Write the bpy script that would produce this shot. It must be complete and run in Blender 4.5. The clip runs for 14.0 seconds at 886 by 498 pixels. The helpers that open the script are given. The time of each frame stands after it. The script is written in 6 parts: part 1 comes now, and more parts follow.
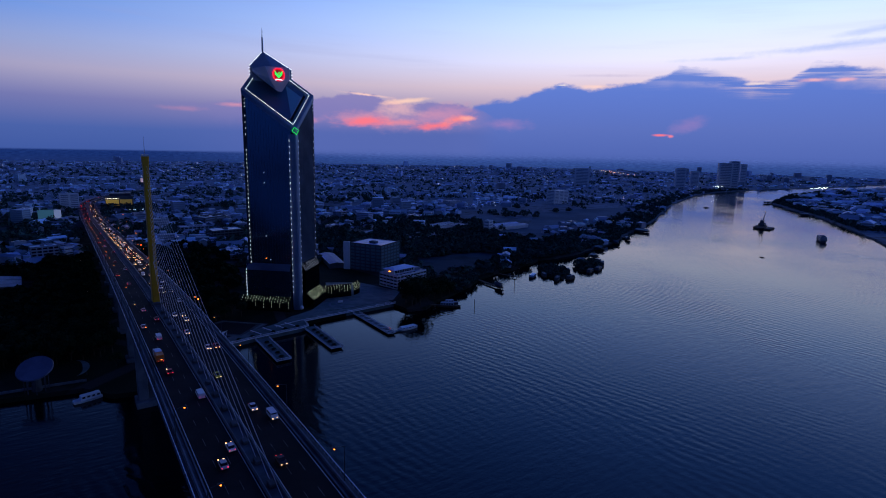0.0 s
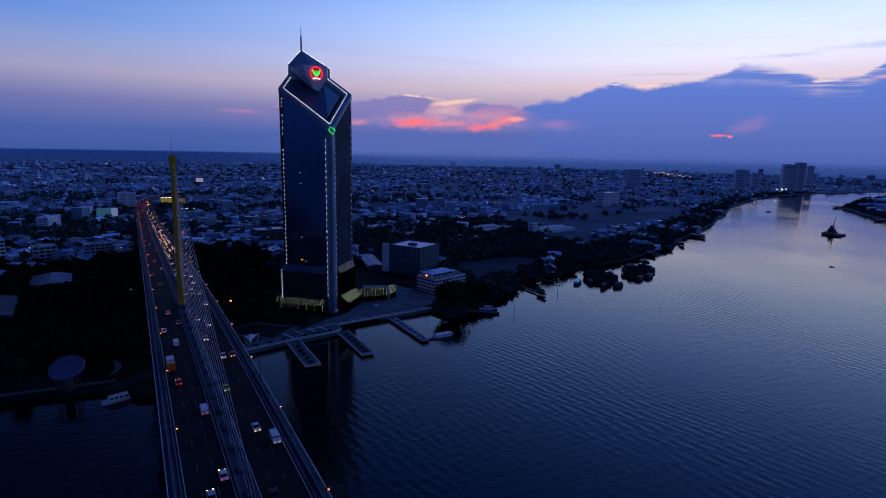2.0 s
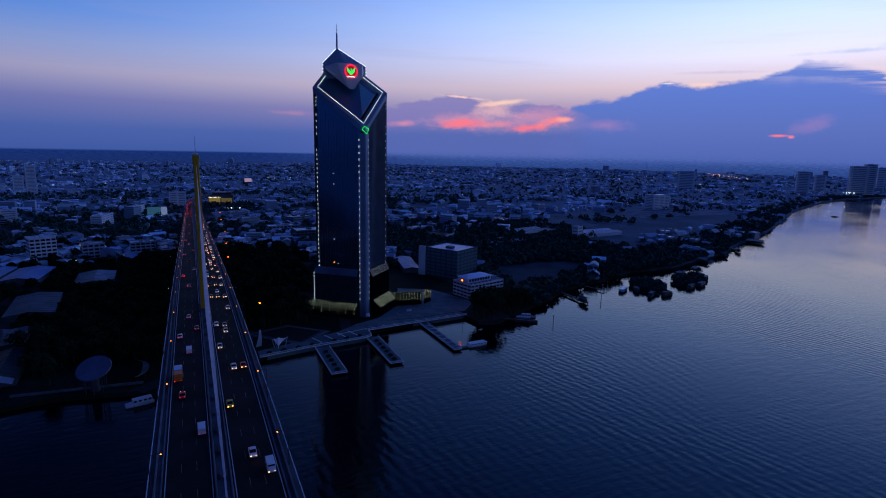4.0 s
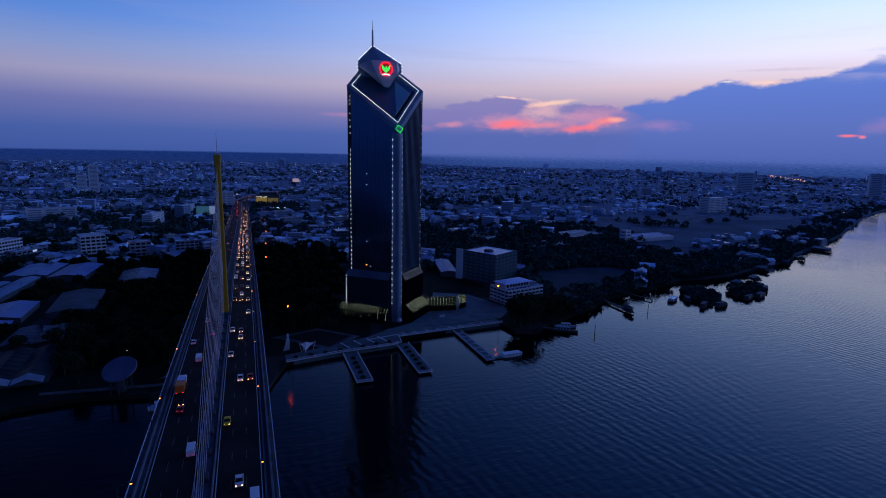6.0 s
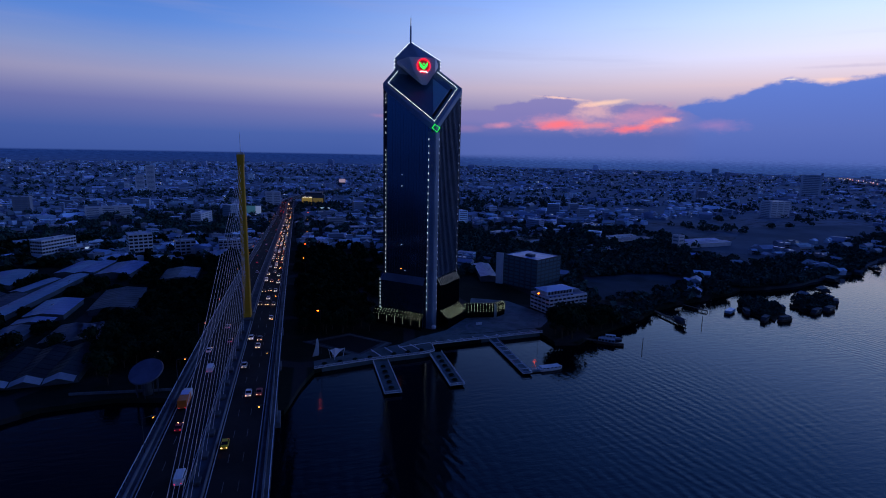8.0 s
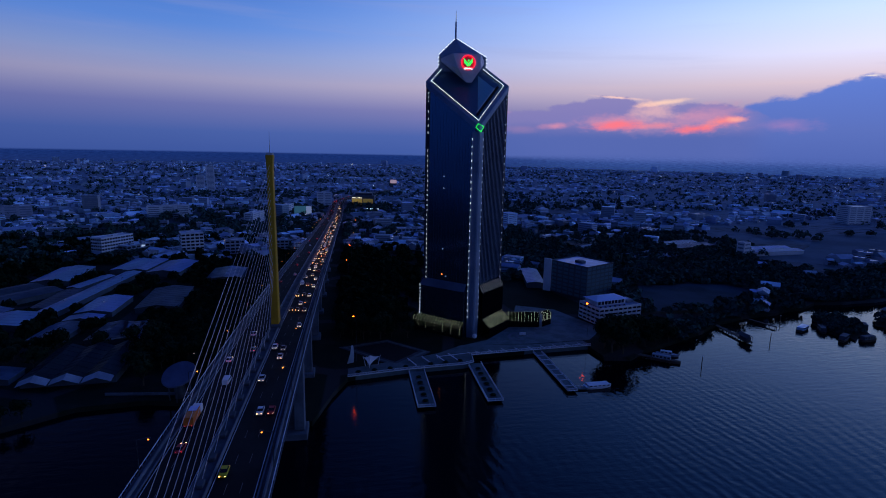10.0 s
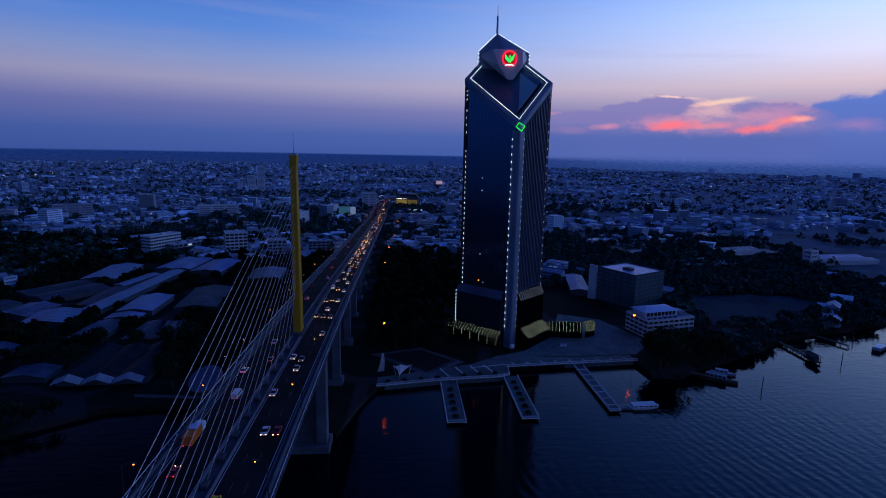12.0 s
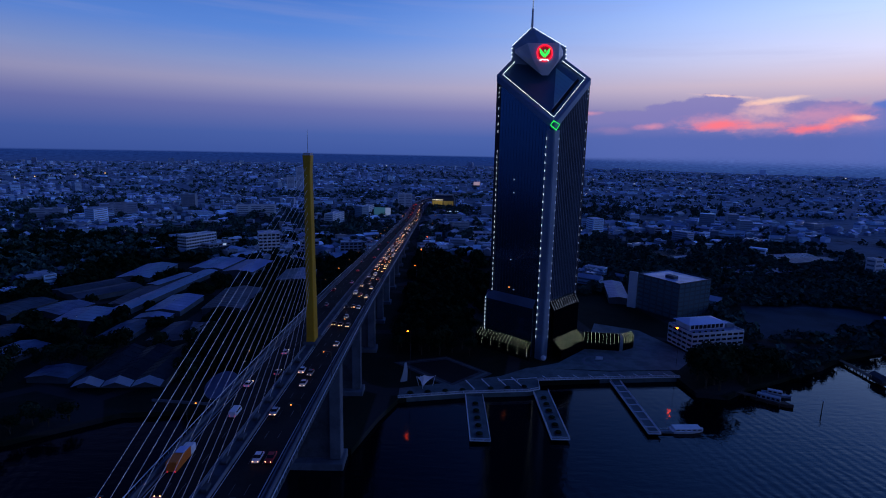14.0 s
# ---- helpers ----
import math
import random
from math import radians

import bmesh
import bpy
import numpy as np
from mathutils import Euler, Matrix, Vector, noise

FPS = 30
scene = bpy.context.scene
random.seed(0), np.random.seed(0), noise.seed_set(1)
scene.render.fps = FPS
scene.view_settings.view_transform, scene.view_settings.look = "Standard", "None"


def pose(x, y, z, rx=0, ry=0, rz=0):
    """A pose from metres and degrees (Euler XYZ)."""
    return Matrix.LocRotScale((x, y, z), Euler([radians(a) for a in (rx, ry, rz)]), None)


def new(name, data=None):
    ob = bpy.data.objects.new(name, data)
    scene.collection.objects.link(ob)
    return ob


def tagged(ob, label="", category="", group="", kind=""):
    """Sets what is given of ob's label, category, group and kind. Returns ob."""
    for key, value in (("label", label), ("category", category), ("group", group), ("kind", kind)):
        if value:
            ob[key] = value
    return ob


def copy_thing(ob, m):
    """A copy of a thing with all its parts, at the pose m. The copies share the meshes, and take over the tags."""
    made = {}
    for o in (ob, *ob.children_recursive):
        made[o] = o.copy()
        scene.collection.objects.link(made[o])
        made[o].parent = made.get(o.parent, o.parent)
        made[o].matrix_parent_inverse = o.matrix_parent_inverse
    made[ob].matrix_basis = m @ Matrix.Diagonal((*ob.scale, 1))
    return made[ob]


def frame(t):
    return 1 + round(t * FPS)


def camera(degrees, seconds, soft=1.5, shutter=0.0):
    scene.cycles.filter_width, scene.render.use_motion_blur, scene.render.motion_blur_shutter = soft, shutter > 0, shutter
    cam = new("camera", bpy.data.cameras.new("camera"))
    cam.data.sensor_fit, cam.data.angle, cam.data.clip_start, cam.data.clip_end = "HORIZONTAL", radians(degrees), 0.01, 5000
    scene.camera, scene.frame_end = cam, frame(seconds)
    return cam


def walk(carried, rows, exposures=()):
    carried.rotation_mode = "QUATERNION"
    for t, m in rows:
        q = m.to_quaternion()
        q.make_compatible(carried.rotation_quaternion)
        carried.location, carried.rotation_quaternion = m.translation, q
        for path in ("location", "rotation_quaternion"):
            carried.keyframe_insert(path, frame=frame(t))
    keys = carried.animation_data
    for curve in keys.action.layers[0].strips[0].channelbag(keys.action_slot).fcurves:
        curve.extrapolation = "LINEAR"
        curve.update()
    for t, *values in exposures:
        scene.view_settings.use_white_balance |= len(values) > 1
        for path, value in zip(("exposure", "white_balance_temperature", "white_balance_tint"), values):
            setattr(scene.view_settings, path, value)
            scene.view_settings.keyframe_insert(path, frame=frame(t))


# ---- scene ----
cam = camera(78.87, 14.0, soft=1.0)
# seconds, place, heading; the tilt and the lean of the camera stay as they are
PATH = [
    (0.0, -32.74, -298.94, 130.76, -35.07),
    (0.5, -28.70, -296.45, 130.56, -33.56),
    (1.0, -24.72, -293.80, 130.47, -32.33),
    (1.5, -20.95, -290.97, 130.35, -31.12),
    (2.0, -17.34, -288.04, 130.13, -30.01),
    (2.5, -13.87, -284.84, 129.89, -28.66),
    (5.0, 4.23, -270.61, 129.45, -22.76),
    (5.5, 7.90, -267.47, 129.26, -21.34),
    (6.0, 11.25, -264.35, 129.06, -20.22),
    (6.5, 14.36, -260.99, 128.90, -19.02),
    (7.0, 17.22, -257.50, 128.84, -17.89),
    (7.5, 20.14, -253.71, 128.90, -16.58),
    (8.0, 23.08, -249.95, 128.56, -15.25),
    (10.5, 35.79, -231.33, 128.40, -8.33),
    (11.0, 38.04, -227.75, 128.39, -7.08),
    (11.5, 40.24, -224.13, 128.45, -5.89),
    (12.0, 42.35, -220.40, 128.31, -4.60),
    (12.5, 44.19, -216.54, 128.19, -3.59),
    (13.0, 46.03, -212.63, 128.10, -2.58),
    (13.5, 47.76, -208.72, 128.01, -1.64),
    (14.0, 49.66, -204.71, 127.98, -0.44),
]
walk(cam, [(t, pose(x, y, z, 90 + -10.25, 0, w) @ pose(0, 0, 0, 0, 0, 1.17)) for t, x, y, z, w in PATH])

# ---------------------------------------------------------------- node helpers
def link(tree, value, socket):
    if isinstance(value, (int, float)):
        socket.default_value = value
    elif isinstance(value, tuple):
        socket.default_value = (*value, 1.0) if len(value) == 3 and len(socket.default_value) == 4 else value
    else:
        tree.links.new(value, socket)


def calc(tree, op, a, b=0.0, c=0.0, clamp=False):
    n = tree.nodes.new("ShaderNodeMath")
    n.operation, n.use_clamp = op, clamp
    for k, v in enumerate((a, b, c)):
        link(tree, v, n.inputs[k])
    return n.outputs[0]


def span(tree, v, lo, hi, a=0.0, b=1.0):
    """A smooth step of v from lo to hi, giving a to b."""
    n = tree.nodes.new("ShaderNodeMapRange")
    n.interpolation_type = "SMOOTHSTEP"
    for k, x in zip(("Value", "From Min", "From Max", "To Min", "To Max"), (v, lo, hi, a, b)):
        link(tree, x, n.inputs[k])
    return n.outputs["Result"]


def ramp(tree, v, stops, smooth=False):
    n = tree.nodes.new("ShaderNodeValToRGB")
    r = n.color_ramp
    if smooth:
        r.interpolation = "EASE"
    while len(r.elements) < len(stops):
        r.elements.new(0.5)
    for e, (p, col) in zip(r.elements, stops):
        e.position = p
        e.color = (*col, 1.0) if isinstance(col, tuple) else (col, col, col, 1.0)
    link(tree, v, n.inputs[0])
    return n.outputs[0]


def blend(tree, f, a, b, kind="MIX"):
    n = tree.nodes.new("ShaderNodeMix")
    n.data_type, n.blend_type = "RGBA", kind
    link(tree, f, n.inputs[0])
    link(tree, a, n.inputs[6])
    link(tree, b, n.inputs[7])
    return n.outputs[2]


def speckle(tree, vec, scale, detail=3.0, rough=0.5, dims="3D"):
    n = tree.nodes.new("ShaderNodeTexNoise")
    n.noise_dimensions = dims
    link(tree, scale, n.inputs["Scale"])
    link(tree, detail, n.inputs["Detail"])
    link(tree, rough, n.inputs["Roughness"])
    if vec is not None:
        tree.links.new(vec, n.inputs["Vector"])
    return n.outputs["Fac"]


# ---------------------------------------------------------------- dusk sky
world = bpy.data.worlds.new("dusk")
scene.world = world
world.use_nodes = True
wt = world.node_tree
wt.nodes.clear()
tc = wt.nodes.new("ShaderNodeTexCoord")
sep = wt.nodes.new("ShaderNodeSeparateXYZ")
wt.links.new(tc.outputs["Generated"], sep.inputs[0])
deg = 180 / math.pi
azim = calc(wt, "MULTIPLY", calc(wt, "ARCTAN2", sep.outputs[0], sep.outputs[1]), deg)      # to the right of the bridge's line
elev = calc(wt, "MULTIPLY", calc(wt, "ARCSINE", sep.outputs[2]), deg)
dome = wt.nodes.new("ShaderNodeCombineXYZ")                     # azimuth and height as a flat chart for cloud shapes
link(wt, calc(wt, "MULTIPLY", azim, 0.1), dome.inputs[0])
link(wt, calc(wt, "MULTIPLY", elev, 0.19), dome.inputs[1])
chart = dome.outputs[0]
up = calc(wt, "DIVIDE", calc(wt, "ADD", elev, 1.0), 91.0, clamp=True)                       # -1 to 90 degrees


def el(e):
    return (e + 1.0) / 91.0


turn = calc(wt, "ABSOLUTE", calc(wt, "SUBTRACT", azim, 65.0))
turn = calc(wt, "MINIMUM", turn, calc(wt, "SUBTRACT", 360.0, turn))                        # degrees away from the afterglow
cool = ramp(wt, up, [(el(-0.6), (.050, .100, .36)), (el(1.5), (.070, .125, .40)), (el(4), (.165, .185, .445)), (el(6.3), (.36, .345, .545)),
                     (el(8.4), (.25, .335, .645)), (el(11), (.118, .268, .725)), (el(15), (.062, .20, .665)), (el(22), (.008, .046, .29)), (el(32), (.0016, .030, .27)), (el(55), (.0012, .030, .28)), (1.0, (.0012, .030, .29))])
glow = ramp(wt, up, [(el(-0.6), (.060, .120, .41)), (el(1.5), (.080, .135, .43)), (el(4), (.36, .29, .49)), (el(6.5), (.80, .61, .68)),
                     (el(9), (.88, .87, 1.12)), (el(12), (.72, .88, 1.28)), (el(16), (.44, .72, 1.48)), (el(26), (.11, .36, 1.36)), (el(40), (.022, .135, .86)), (el(60), (.010, .085, .64)), (1.0, (.0012, .030, .29))])
east = ramp(wt, up, [(el(-0.6), (.008, .042, .21)), (el(6), (.014, .066, .33)), (el(16), (.008, .058, .34)), (el(34), (.002, .034, .29)), (1.0, (.0012, .030, .29))])
west = span(wt, turn, 82.0, 2.0)
air = blend(wt, west, cool, glow)
air = blend(wt, span(wt, turn, 62.0, 112.0, 0.0, 0.42), air, blend(wt, 1.0, air, (.50, .54, .66), "MULTIPLY"))
air = blend(wt, span(wt, turn, 108.0, 158.0), air, east)
# high up and away from the afterglow the night comes first
toward = calc(wt, "ADD", calc(wt, "MULTIPLY", sep.outputs[0], math.sin(radians(65))), calc(wt, "MULTIPLY", sep.outputs[1], math.cos(radians(65))))
night = calc(wt, "MULTIPLY", span(wt, toward, 0.80, -0.02), span(wt, elev, 12.0, 27.0))
air = blend(wt, night, air, blend(wt, 1.0, air, (.24, .30, .33), "MULTIPLY"))
# thin streaks high in the clear part
streak_in = wt.nodes.new("ShaderNodeCombineXYZ")
link(wt, calc(wt, "MULTIPLY", azim, 0.035), streak_in.inputs[0])
link(wt, calc(wt, "ADD", calc(wt, "MULTIPLY", elev, 0.55), calc(wt, "MULTIPLY", azim, 0.02)), streak_in.inputs[1])
streaks = speckle(wt, streak_in.outputs[0], 1.0, 5.0, 0.55)
air = blend(wt, calc(wt, "MULTIPLY", span(wt, streaks, 0.48, 0.75, 0.0, 0.20), span(wt, elev, 4.0, 9.0)), air, (.34, .36, .62))

# the cloud bank: its upper edge by azimuth
ragged = calc(wt, "SUBTRACT", speckle(wt, chart, 2.6, 9.0, 0.64), 0.5)
fleece = calc(wt, "SUBTRACT", speckle(wt, chart, 6.5, 7.0, 0.62), 0.5)
along = calc(wt, "DIVIDE", azim, 100.0, clamp=True)
top_a = calc(wt, "MULTIPLY", ramp(wt, along, [(.365, 0.20), (.380, .49), (.40, .535), (.416, .55), (.432, .585), (.45, .66), (.47, .685), (.482, .68), (.498, .64), (.52, .69), (.542, .71), (.565, .77), (.575, .83),
                                              (.595, .80), (.622, .75), (.637, .68), (.665, .69), (.682, .83), (.73, .72), (.80, .80), (.98, .70)]), 10.0)
edge_a = calc(wt, "SUBTRACT", calc(wt, "ADD", top_a, calc(wt, "ADD", calc(wt, "MULTIPLY", ragged, 1.3), calc(wt, "MULTIPLY", fleece, 0.7))), elev)
bank = calc(wt, "MULTIPLY", span(wt, edge_a, -0.10, 0.42), span(wt, azim, 34.5, 37.0))
thin_top = span(wt, edge_a, 2.2, 0.0)
wisps = span(wt, speckle(wt, streak_in.outputs[0], 2.6, 6.0, 0.6), 0.44, 0.60)
# the upper part of the bank breaks up into wisps towards the west
open_up = calc(wt, "MULTIPLY", calc(wt, "MULTIPLY", span(wt, azim, 53.0, 62.0), thin_top), wisps)
bank = calc(wt, "MULTIPLY", bank, calc(wt, "SUBTRACT", 1.0, calc(wt, "MULTIPLY", open_up, 0.8)))
bank_col = ramp(wt, calc(wt, "DIVIDE", elev, 10.0, clamp=True), [(0.0, (.085, .140, .46)), (.25, (.108, .170, .52)), (.6, (.118, .205, .64)), (.95, (.17, .27, .72))])
sky = blend(wt, bank, air, bank_col)
# the lower heap before it
top_b = calc(wt, "MULTIPLY", ramp(wt, calc(wt, "DIVIDE", calc(wt, "ADD", azim, 10.0), 100.0, clamp=True),
             [(.05, .20), (.12, .33), (.19, .42), (.24, .44), (.28, .45), (.302, .46), (.315, .50), (.341, .56), (.37, .56), (.39, .52), (.41, .47), (.43, .50), (.44, .51), (.463, .50), (.483, .44), (.505, .33)]), 10.0)
edge_b = calc(wt, "SUBTRACT", calc(wt, "ADD", top_b, calc(wt, "ADD", calc(wt, "MULTIPLY", ragged, 1.4), calc(wt, "MULTIPLY", fleece, 1.3))), elev)
heap = calc(wt, "MULTIPLY", calc(wt, "MULTIPLY", span(wt, edge_b, -0.06, 0.34), span(wt, azim, 4.0, 23.0)), span(wt, azim, 41.0, 37.5))
low = span(wt, calc(wt, "ADD", elev, calc(wt, "MULTIPLY", ragged, 1.2)), 3.4, 1.6)
sky = blend(wt, calc(wt, "MULTIPLY", heap, 0.85), sky, blend(wt, low, (.225, .205, .50), (.098, .145, .45)))
# its underside, lit from below the horizon, and the bright rims


def glowing(a, e, da, de, tilt=0.0, rough=1.6, soft=1.3):
    """A lit patch of cloud at azimuth a and height e, frayed by the cloud's own billows."""
    x = calc(wt, "DIVIDE", calc(wt, "SUBTRACT", azim, a), da)
    y = calc(wt, "DIVIDE", calc(wt, "SUBTRACT", calc(wt, "SUBTRACT", elev, e), calc(wt, "MULTIPLY", calc(wt, "SUBTRACT", azim, a), tilt)), de)
    d = calc(wt, "SQRT", calc(wt, "ADD", calc(wt, "MULTIPLY", x, x), calc(wt, "MULTIPLY", y, y)))
    frayed = calc(wt, "ADD", calc(wt, "MULTIPLY", ragged, rough), calc(wt, "MULTIPLY", fleece, rough * 0.8))
    return span(wt, calc(wt, "ADD", d, frayed), soft, 0.0)


for a, e, da, de, tilt, col, f in ((31.0, 3.1, 7.5, 1.1, 0.0, (.52, .29, .48), .55), (30.2, 4.15, 2.5, 1.0, 0.0, (.74, .45, .52), .85), (20.8, 2.8, 1.5, 0.36, 0.05, (.80, .30, .42), .65), (17.4, 2.4, 2.2, .40, 0, (.42, .24, .44), .35),
                                   (26.4, 3.15, 3.4, 0.8, 0.0, (.64, .28, .45), .75), (26.8, 2.85, 2.6, 0.50, .05, (1.0, .20, .26), .95), (31.0, 2.9, 2.3, 0.34, 0.0, (.90, .27, .34), .7),
                                   (34.9, 3.6, 3.4, 1.2, 0.10, (.62, .29, .47), .75), (34.0, 2.62, 2.5, 0.48, 0.06, (1.0, .20, .25), .95), (36.2, 3.25, 2.0, 0.56, 0.12, (1.0, .26, .28), 1.0), (37.3, 3.42, 1.0, 0.30, 0.0, (1.0, .42, .38), .85),
                                   (26.7, 5.55, 2.2, 0.15, -.09, (1.0, .64, .58), .95), (31.1, 5.05, 2.4, 0.24, 0.11, (1.0, .66, .54), .85), (29.5, 4.8, 1.2, .22, .10, (1.0, .60, .52), .7),
                                   (41.3, 2.9, 2.6, 0.65, 0.0, (.34, .22, .52), .75), (56.4, 1.98, .8, 0.13, 0.0, (1.0, .20, .26), .95), (57.3, 1.86, .28, 0.16, 0.0, (1.0, .24, .30), .9), (58.6, 2.85, 1.6, 0.7, 0.25, (.33, .22, .53), .55),
                                   (50.2, 6.58, 1.6, 0.22, -.02, (1.0, .68, .62), .95), (46.7, 6.76, 0.9, 0.10, 0.02, (1.0, .88, .80), .9), (14.4, 4.05, 1.8, 0.24, 0.0, (.74, .31, .43), .75), (9.4, 3.5, 2.2, 0.26, 0.0, (.56, .26, .42), .4),
                                   (68.3, 6.62, 1.4, 0.20, 0.0, (1.0, .50, .52), .9), (70.5, 6.55, .9, .18, 0.0, (1.0, .48, .52), .8), (64.1, 6.5, 1.0, .13, 0.0, (1.0, .80, .76), .8),
                                   (70.0, 9.3, 8.0, 0.36, 0.04, (.33, .46, .86), .6), (61.0, 8.75, 4.2, 0.22, 0.0, (.44, .55, .86), .6), (72.5, 10.3, 3.2, 0.30, 0.08, (.40, .52, .88), .55), (51.0, 7.6, 4.0, 0.16, -.02, (.52, .46, .66), .4)):
    sky = blend(wt, calc(wt, "MULTIPLY", glowing(a, e, da, de, tilt), f), sky, col)
# the far plain below the horizon, its blue haze painted into the backdrop
plain_in = wt.nodes.new("ShaderNodeCombineXYZ")
link(wt, calc(wt, "MULTIPLY", azim, 2.6), plain_in.inputs[0])
link(wt, calc(wt, "MULTIPLY", elev, 26.0), plain_in.inputs[1])
roofs_far = speckle(wt, plain_in.outputs[0], 0.8, 6.0, 0.7)
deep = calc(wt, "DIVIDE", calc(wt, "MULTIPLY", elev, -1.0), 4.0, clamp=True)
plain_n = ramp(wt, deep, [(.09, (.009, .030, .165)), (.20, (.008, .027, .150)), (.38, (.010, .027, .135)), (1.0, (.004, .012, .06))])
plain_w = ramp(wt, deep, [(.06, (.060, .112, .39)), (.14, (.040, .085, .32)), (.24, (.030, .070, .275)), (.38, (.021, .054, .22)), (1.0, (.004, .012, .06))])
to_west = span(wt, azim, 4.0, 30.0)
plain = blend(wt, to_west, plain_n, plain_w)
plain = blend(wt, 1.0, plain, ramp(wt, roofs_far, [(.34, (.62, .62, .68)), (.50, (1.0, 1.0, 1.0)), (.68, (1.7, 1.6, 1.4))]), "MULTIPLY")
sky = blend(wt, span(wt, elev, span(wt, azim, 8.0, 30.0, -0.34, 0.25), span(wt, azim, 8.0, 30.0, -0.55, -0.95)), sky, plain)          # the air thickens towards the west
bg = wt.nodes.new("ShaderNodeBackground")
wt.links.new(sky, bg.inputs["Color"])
bg.inputs["Strength"].default_value = 1.0
wo = wt.nodes.new("ShaderNodeOutputWorld")
wt.links.new(bg.outputs[0], wo.inputs["Surface"])

# ---------------------------------------------------------------- materials
def stuff_mat(name, col, col2=None, scale=0.3, fine=3.0, rough=0.8, metal=0.0, bump=0.0, vary=0.0, island=False, spec=0.15, skew=1.0):
    """A worn surface: two colours in patches, a fine grain, a relief, and a shift of its own for every piece."""
    m = bpy.data.materials.new(name)
    m.use_nodes = True
    t = m.node_tree
    b = t.nodes["Principled BSDF"]
    co = t.nodes.new("ShaderNodeTexCoord").outputs["Object"]
    patch = span(t, speckle(t, co, scale, 5.0, 0.6), 0.36, 0.66)
    grain = speckle(t, co, fine, 3.0, 0.6)
    c = blend(t, patch, col, col2 or tuple(x * 0.72 for x in col))
    c = blend(t, calc(t, "MULTIPLY", grain, 0.5), c, blend(t, 1.0, c, (.62, .62, .64), "MULTIPLY"))
    if vary:
        src = t.nodes.new("ShaderNodeNewGeometry").outputs["Random Per Island"] if island else t.nodes.new("ShaderNodeObjectInfo").outputs["Random"]
        h = t.nodes.new("ShaderNodeHueSaturation")
        link(t, calc(t, "ADD", 1.0 - vary, calc(t, "MULTIPLY", calc(t, "POWER", src, skew), (1 + skew) * vary)), h.inputs["Value"])
        link(t, calc(t, "ADD", 0.47, calc(t, "MULTIPLY", calc(t, "FRACT", calc(t, "MULTIPLY", src, 7.31)), 0.06)), h.inputs["Hue"])
        link(t, c, h.inputs["Color"])
        c = h.outputs[0]
    link(t, c, b.inputs["Base Color"])
    link(t, calc(t, "ADD", rough - 0.08, calc(t, "MULTIPLY", grain, 0.16), clamp=True), b.inputs["Roughness"])
    b.inputs["Metallic"].default_value = metal
    b.inputs["Specular IOR Level"].default_value = spec
    if bump:
        bn = t.nodes.new("ShaderNodeBump")
        bn.inputs["Strength"].default_value = bump
        link(t, grain, bn.inputs["Height"])
        t.links.new(bn.outputs[0], b.inputs["Normal"])
    return m


def lamp_mat(name, col, power):
    m = bpy.data.materials.new(name)
    m.use_nodes = True
    b = m.node_tree.nodes["Principled BSDF"]
    b.inputs["Base Color"].default_value = (*col, 1)
    b.inputs["Emission Color"].default_value = (*col, 1)
    b.inputs["Emission Strength"].default_value = power
    return m


def glass_mat(name, col, rough=0.06, vary=0.25, spec=0.5, metal=0.0):
    """Dark coated glass that mirrors the sky; each pane a little off true."""
    m = bpy.data.materials.new(name)
    m.use_nodes = True
    t = m.node_tree
    b = t.nodes["Principled BSDF"]
    co = t.nodes.new("ShaderNodeTexCoord").outputs["Object"]
    src = t.nodes.new("ShaderNodeNewGeometry").outputs["Random Per Island"]
    c = blend(t, src, col, tuple(x * (1 - vary) for x in col))
    link(t, c, b.inputs["Base Color"])
    b.inputs["Specular IOR Level"].default_value = spec
    b.inputs["Metallic"].default_value = metal
    link(t, calc(t, "ADD", rough, calc(t, "MULTIPLY", speckle(t, co, 0.15, 3.0), 0.06)), b.inputs["Roughness"])
    bn = t.nodes.new("ShaderNodeBump")
    bn.inputs["Strength"].default_value = 0.03
    link(t, speckle(t, co, 0.4, 2.0), bn.inputs["Height"])
    t.links.new(bn.outputs[0], b.inputs["Normal"])
    return m


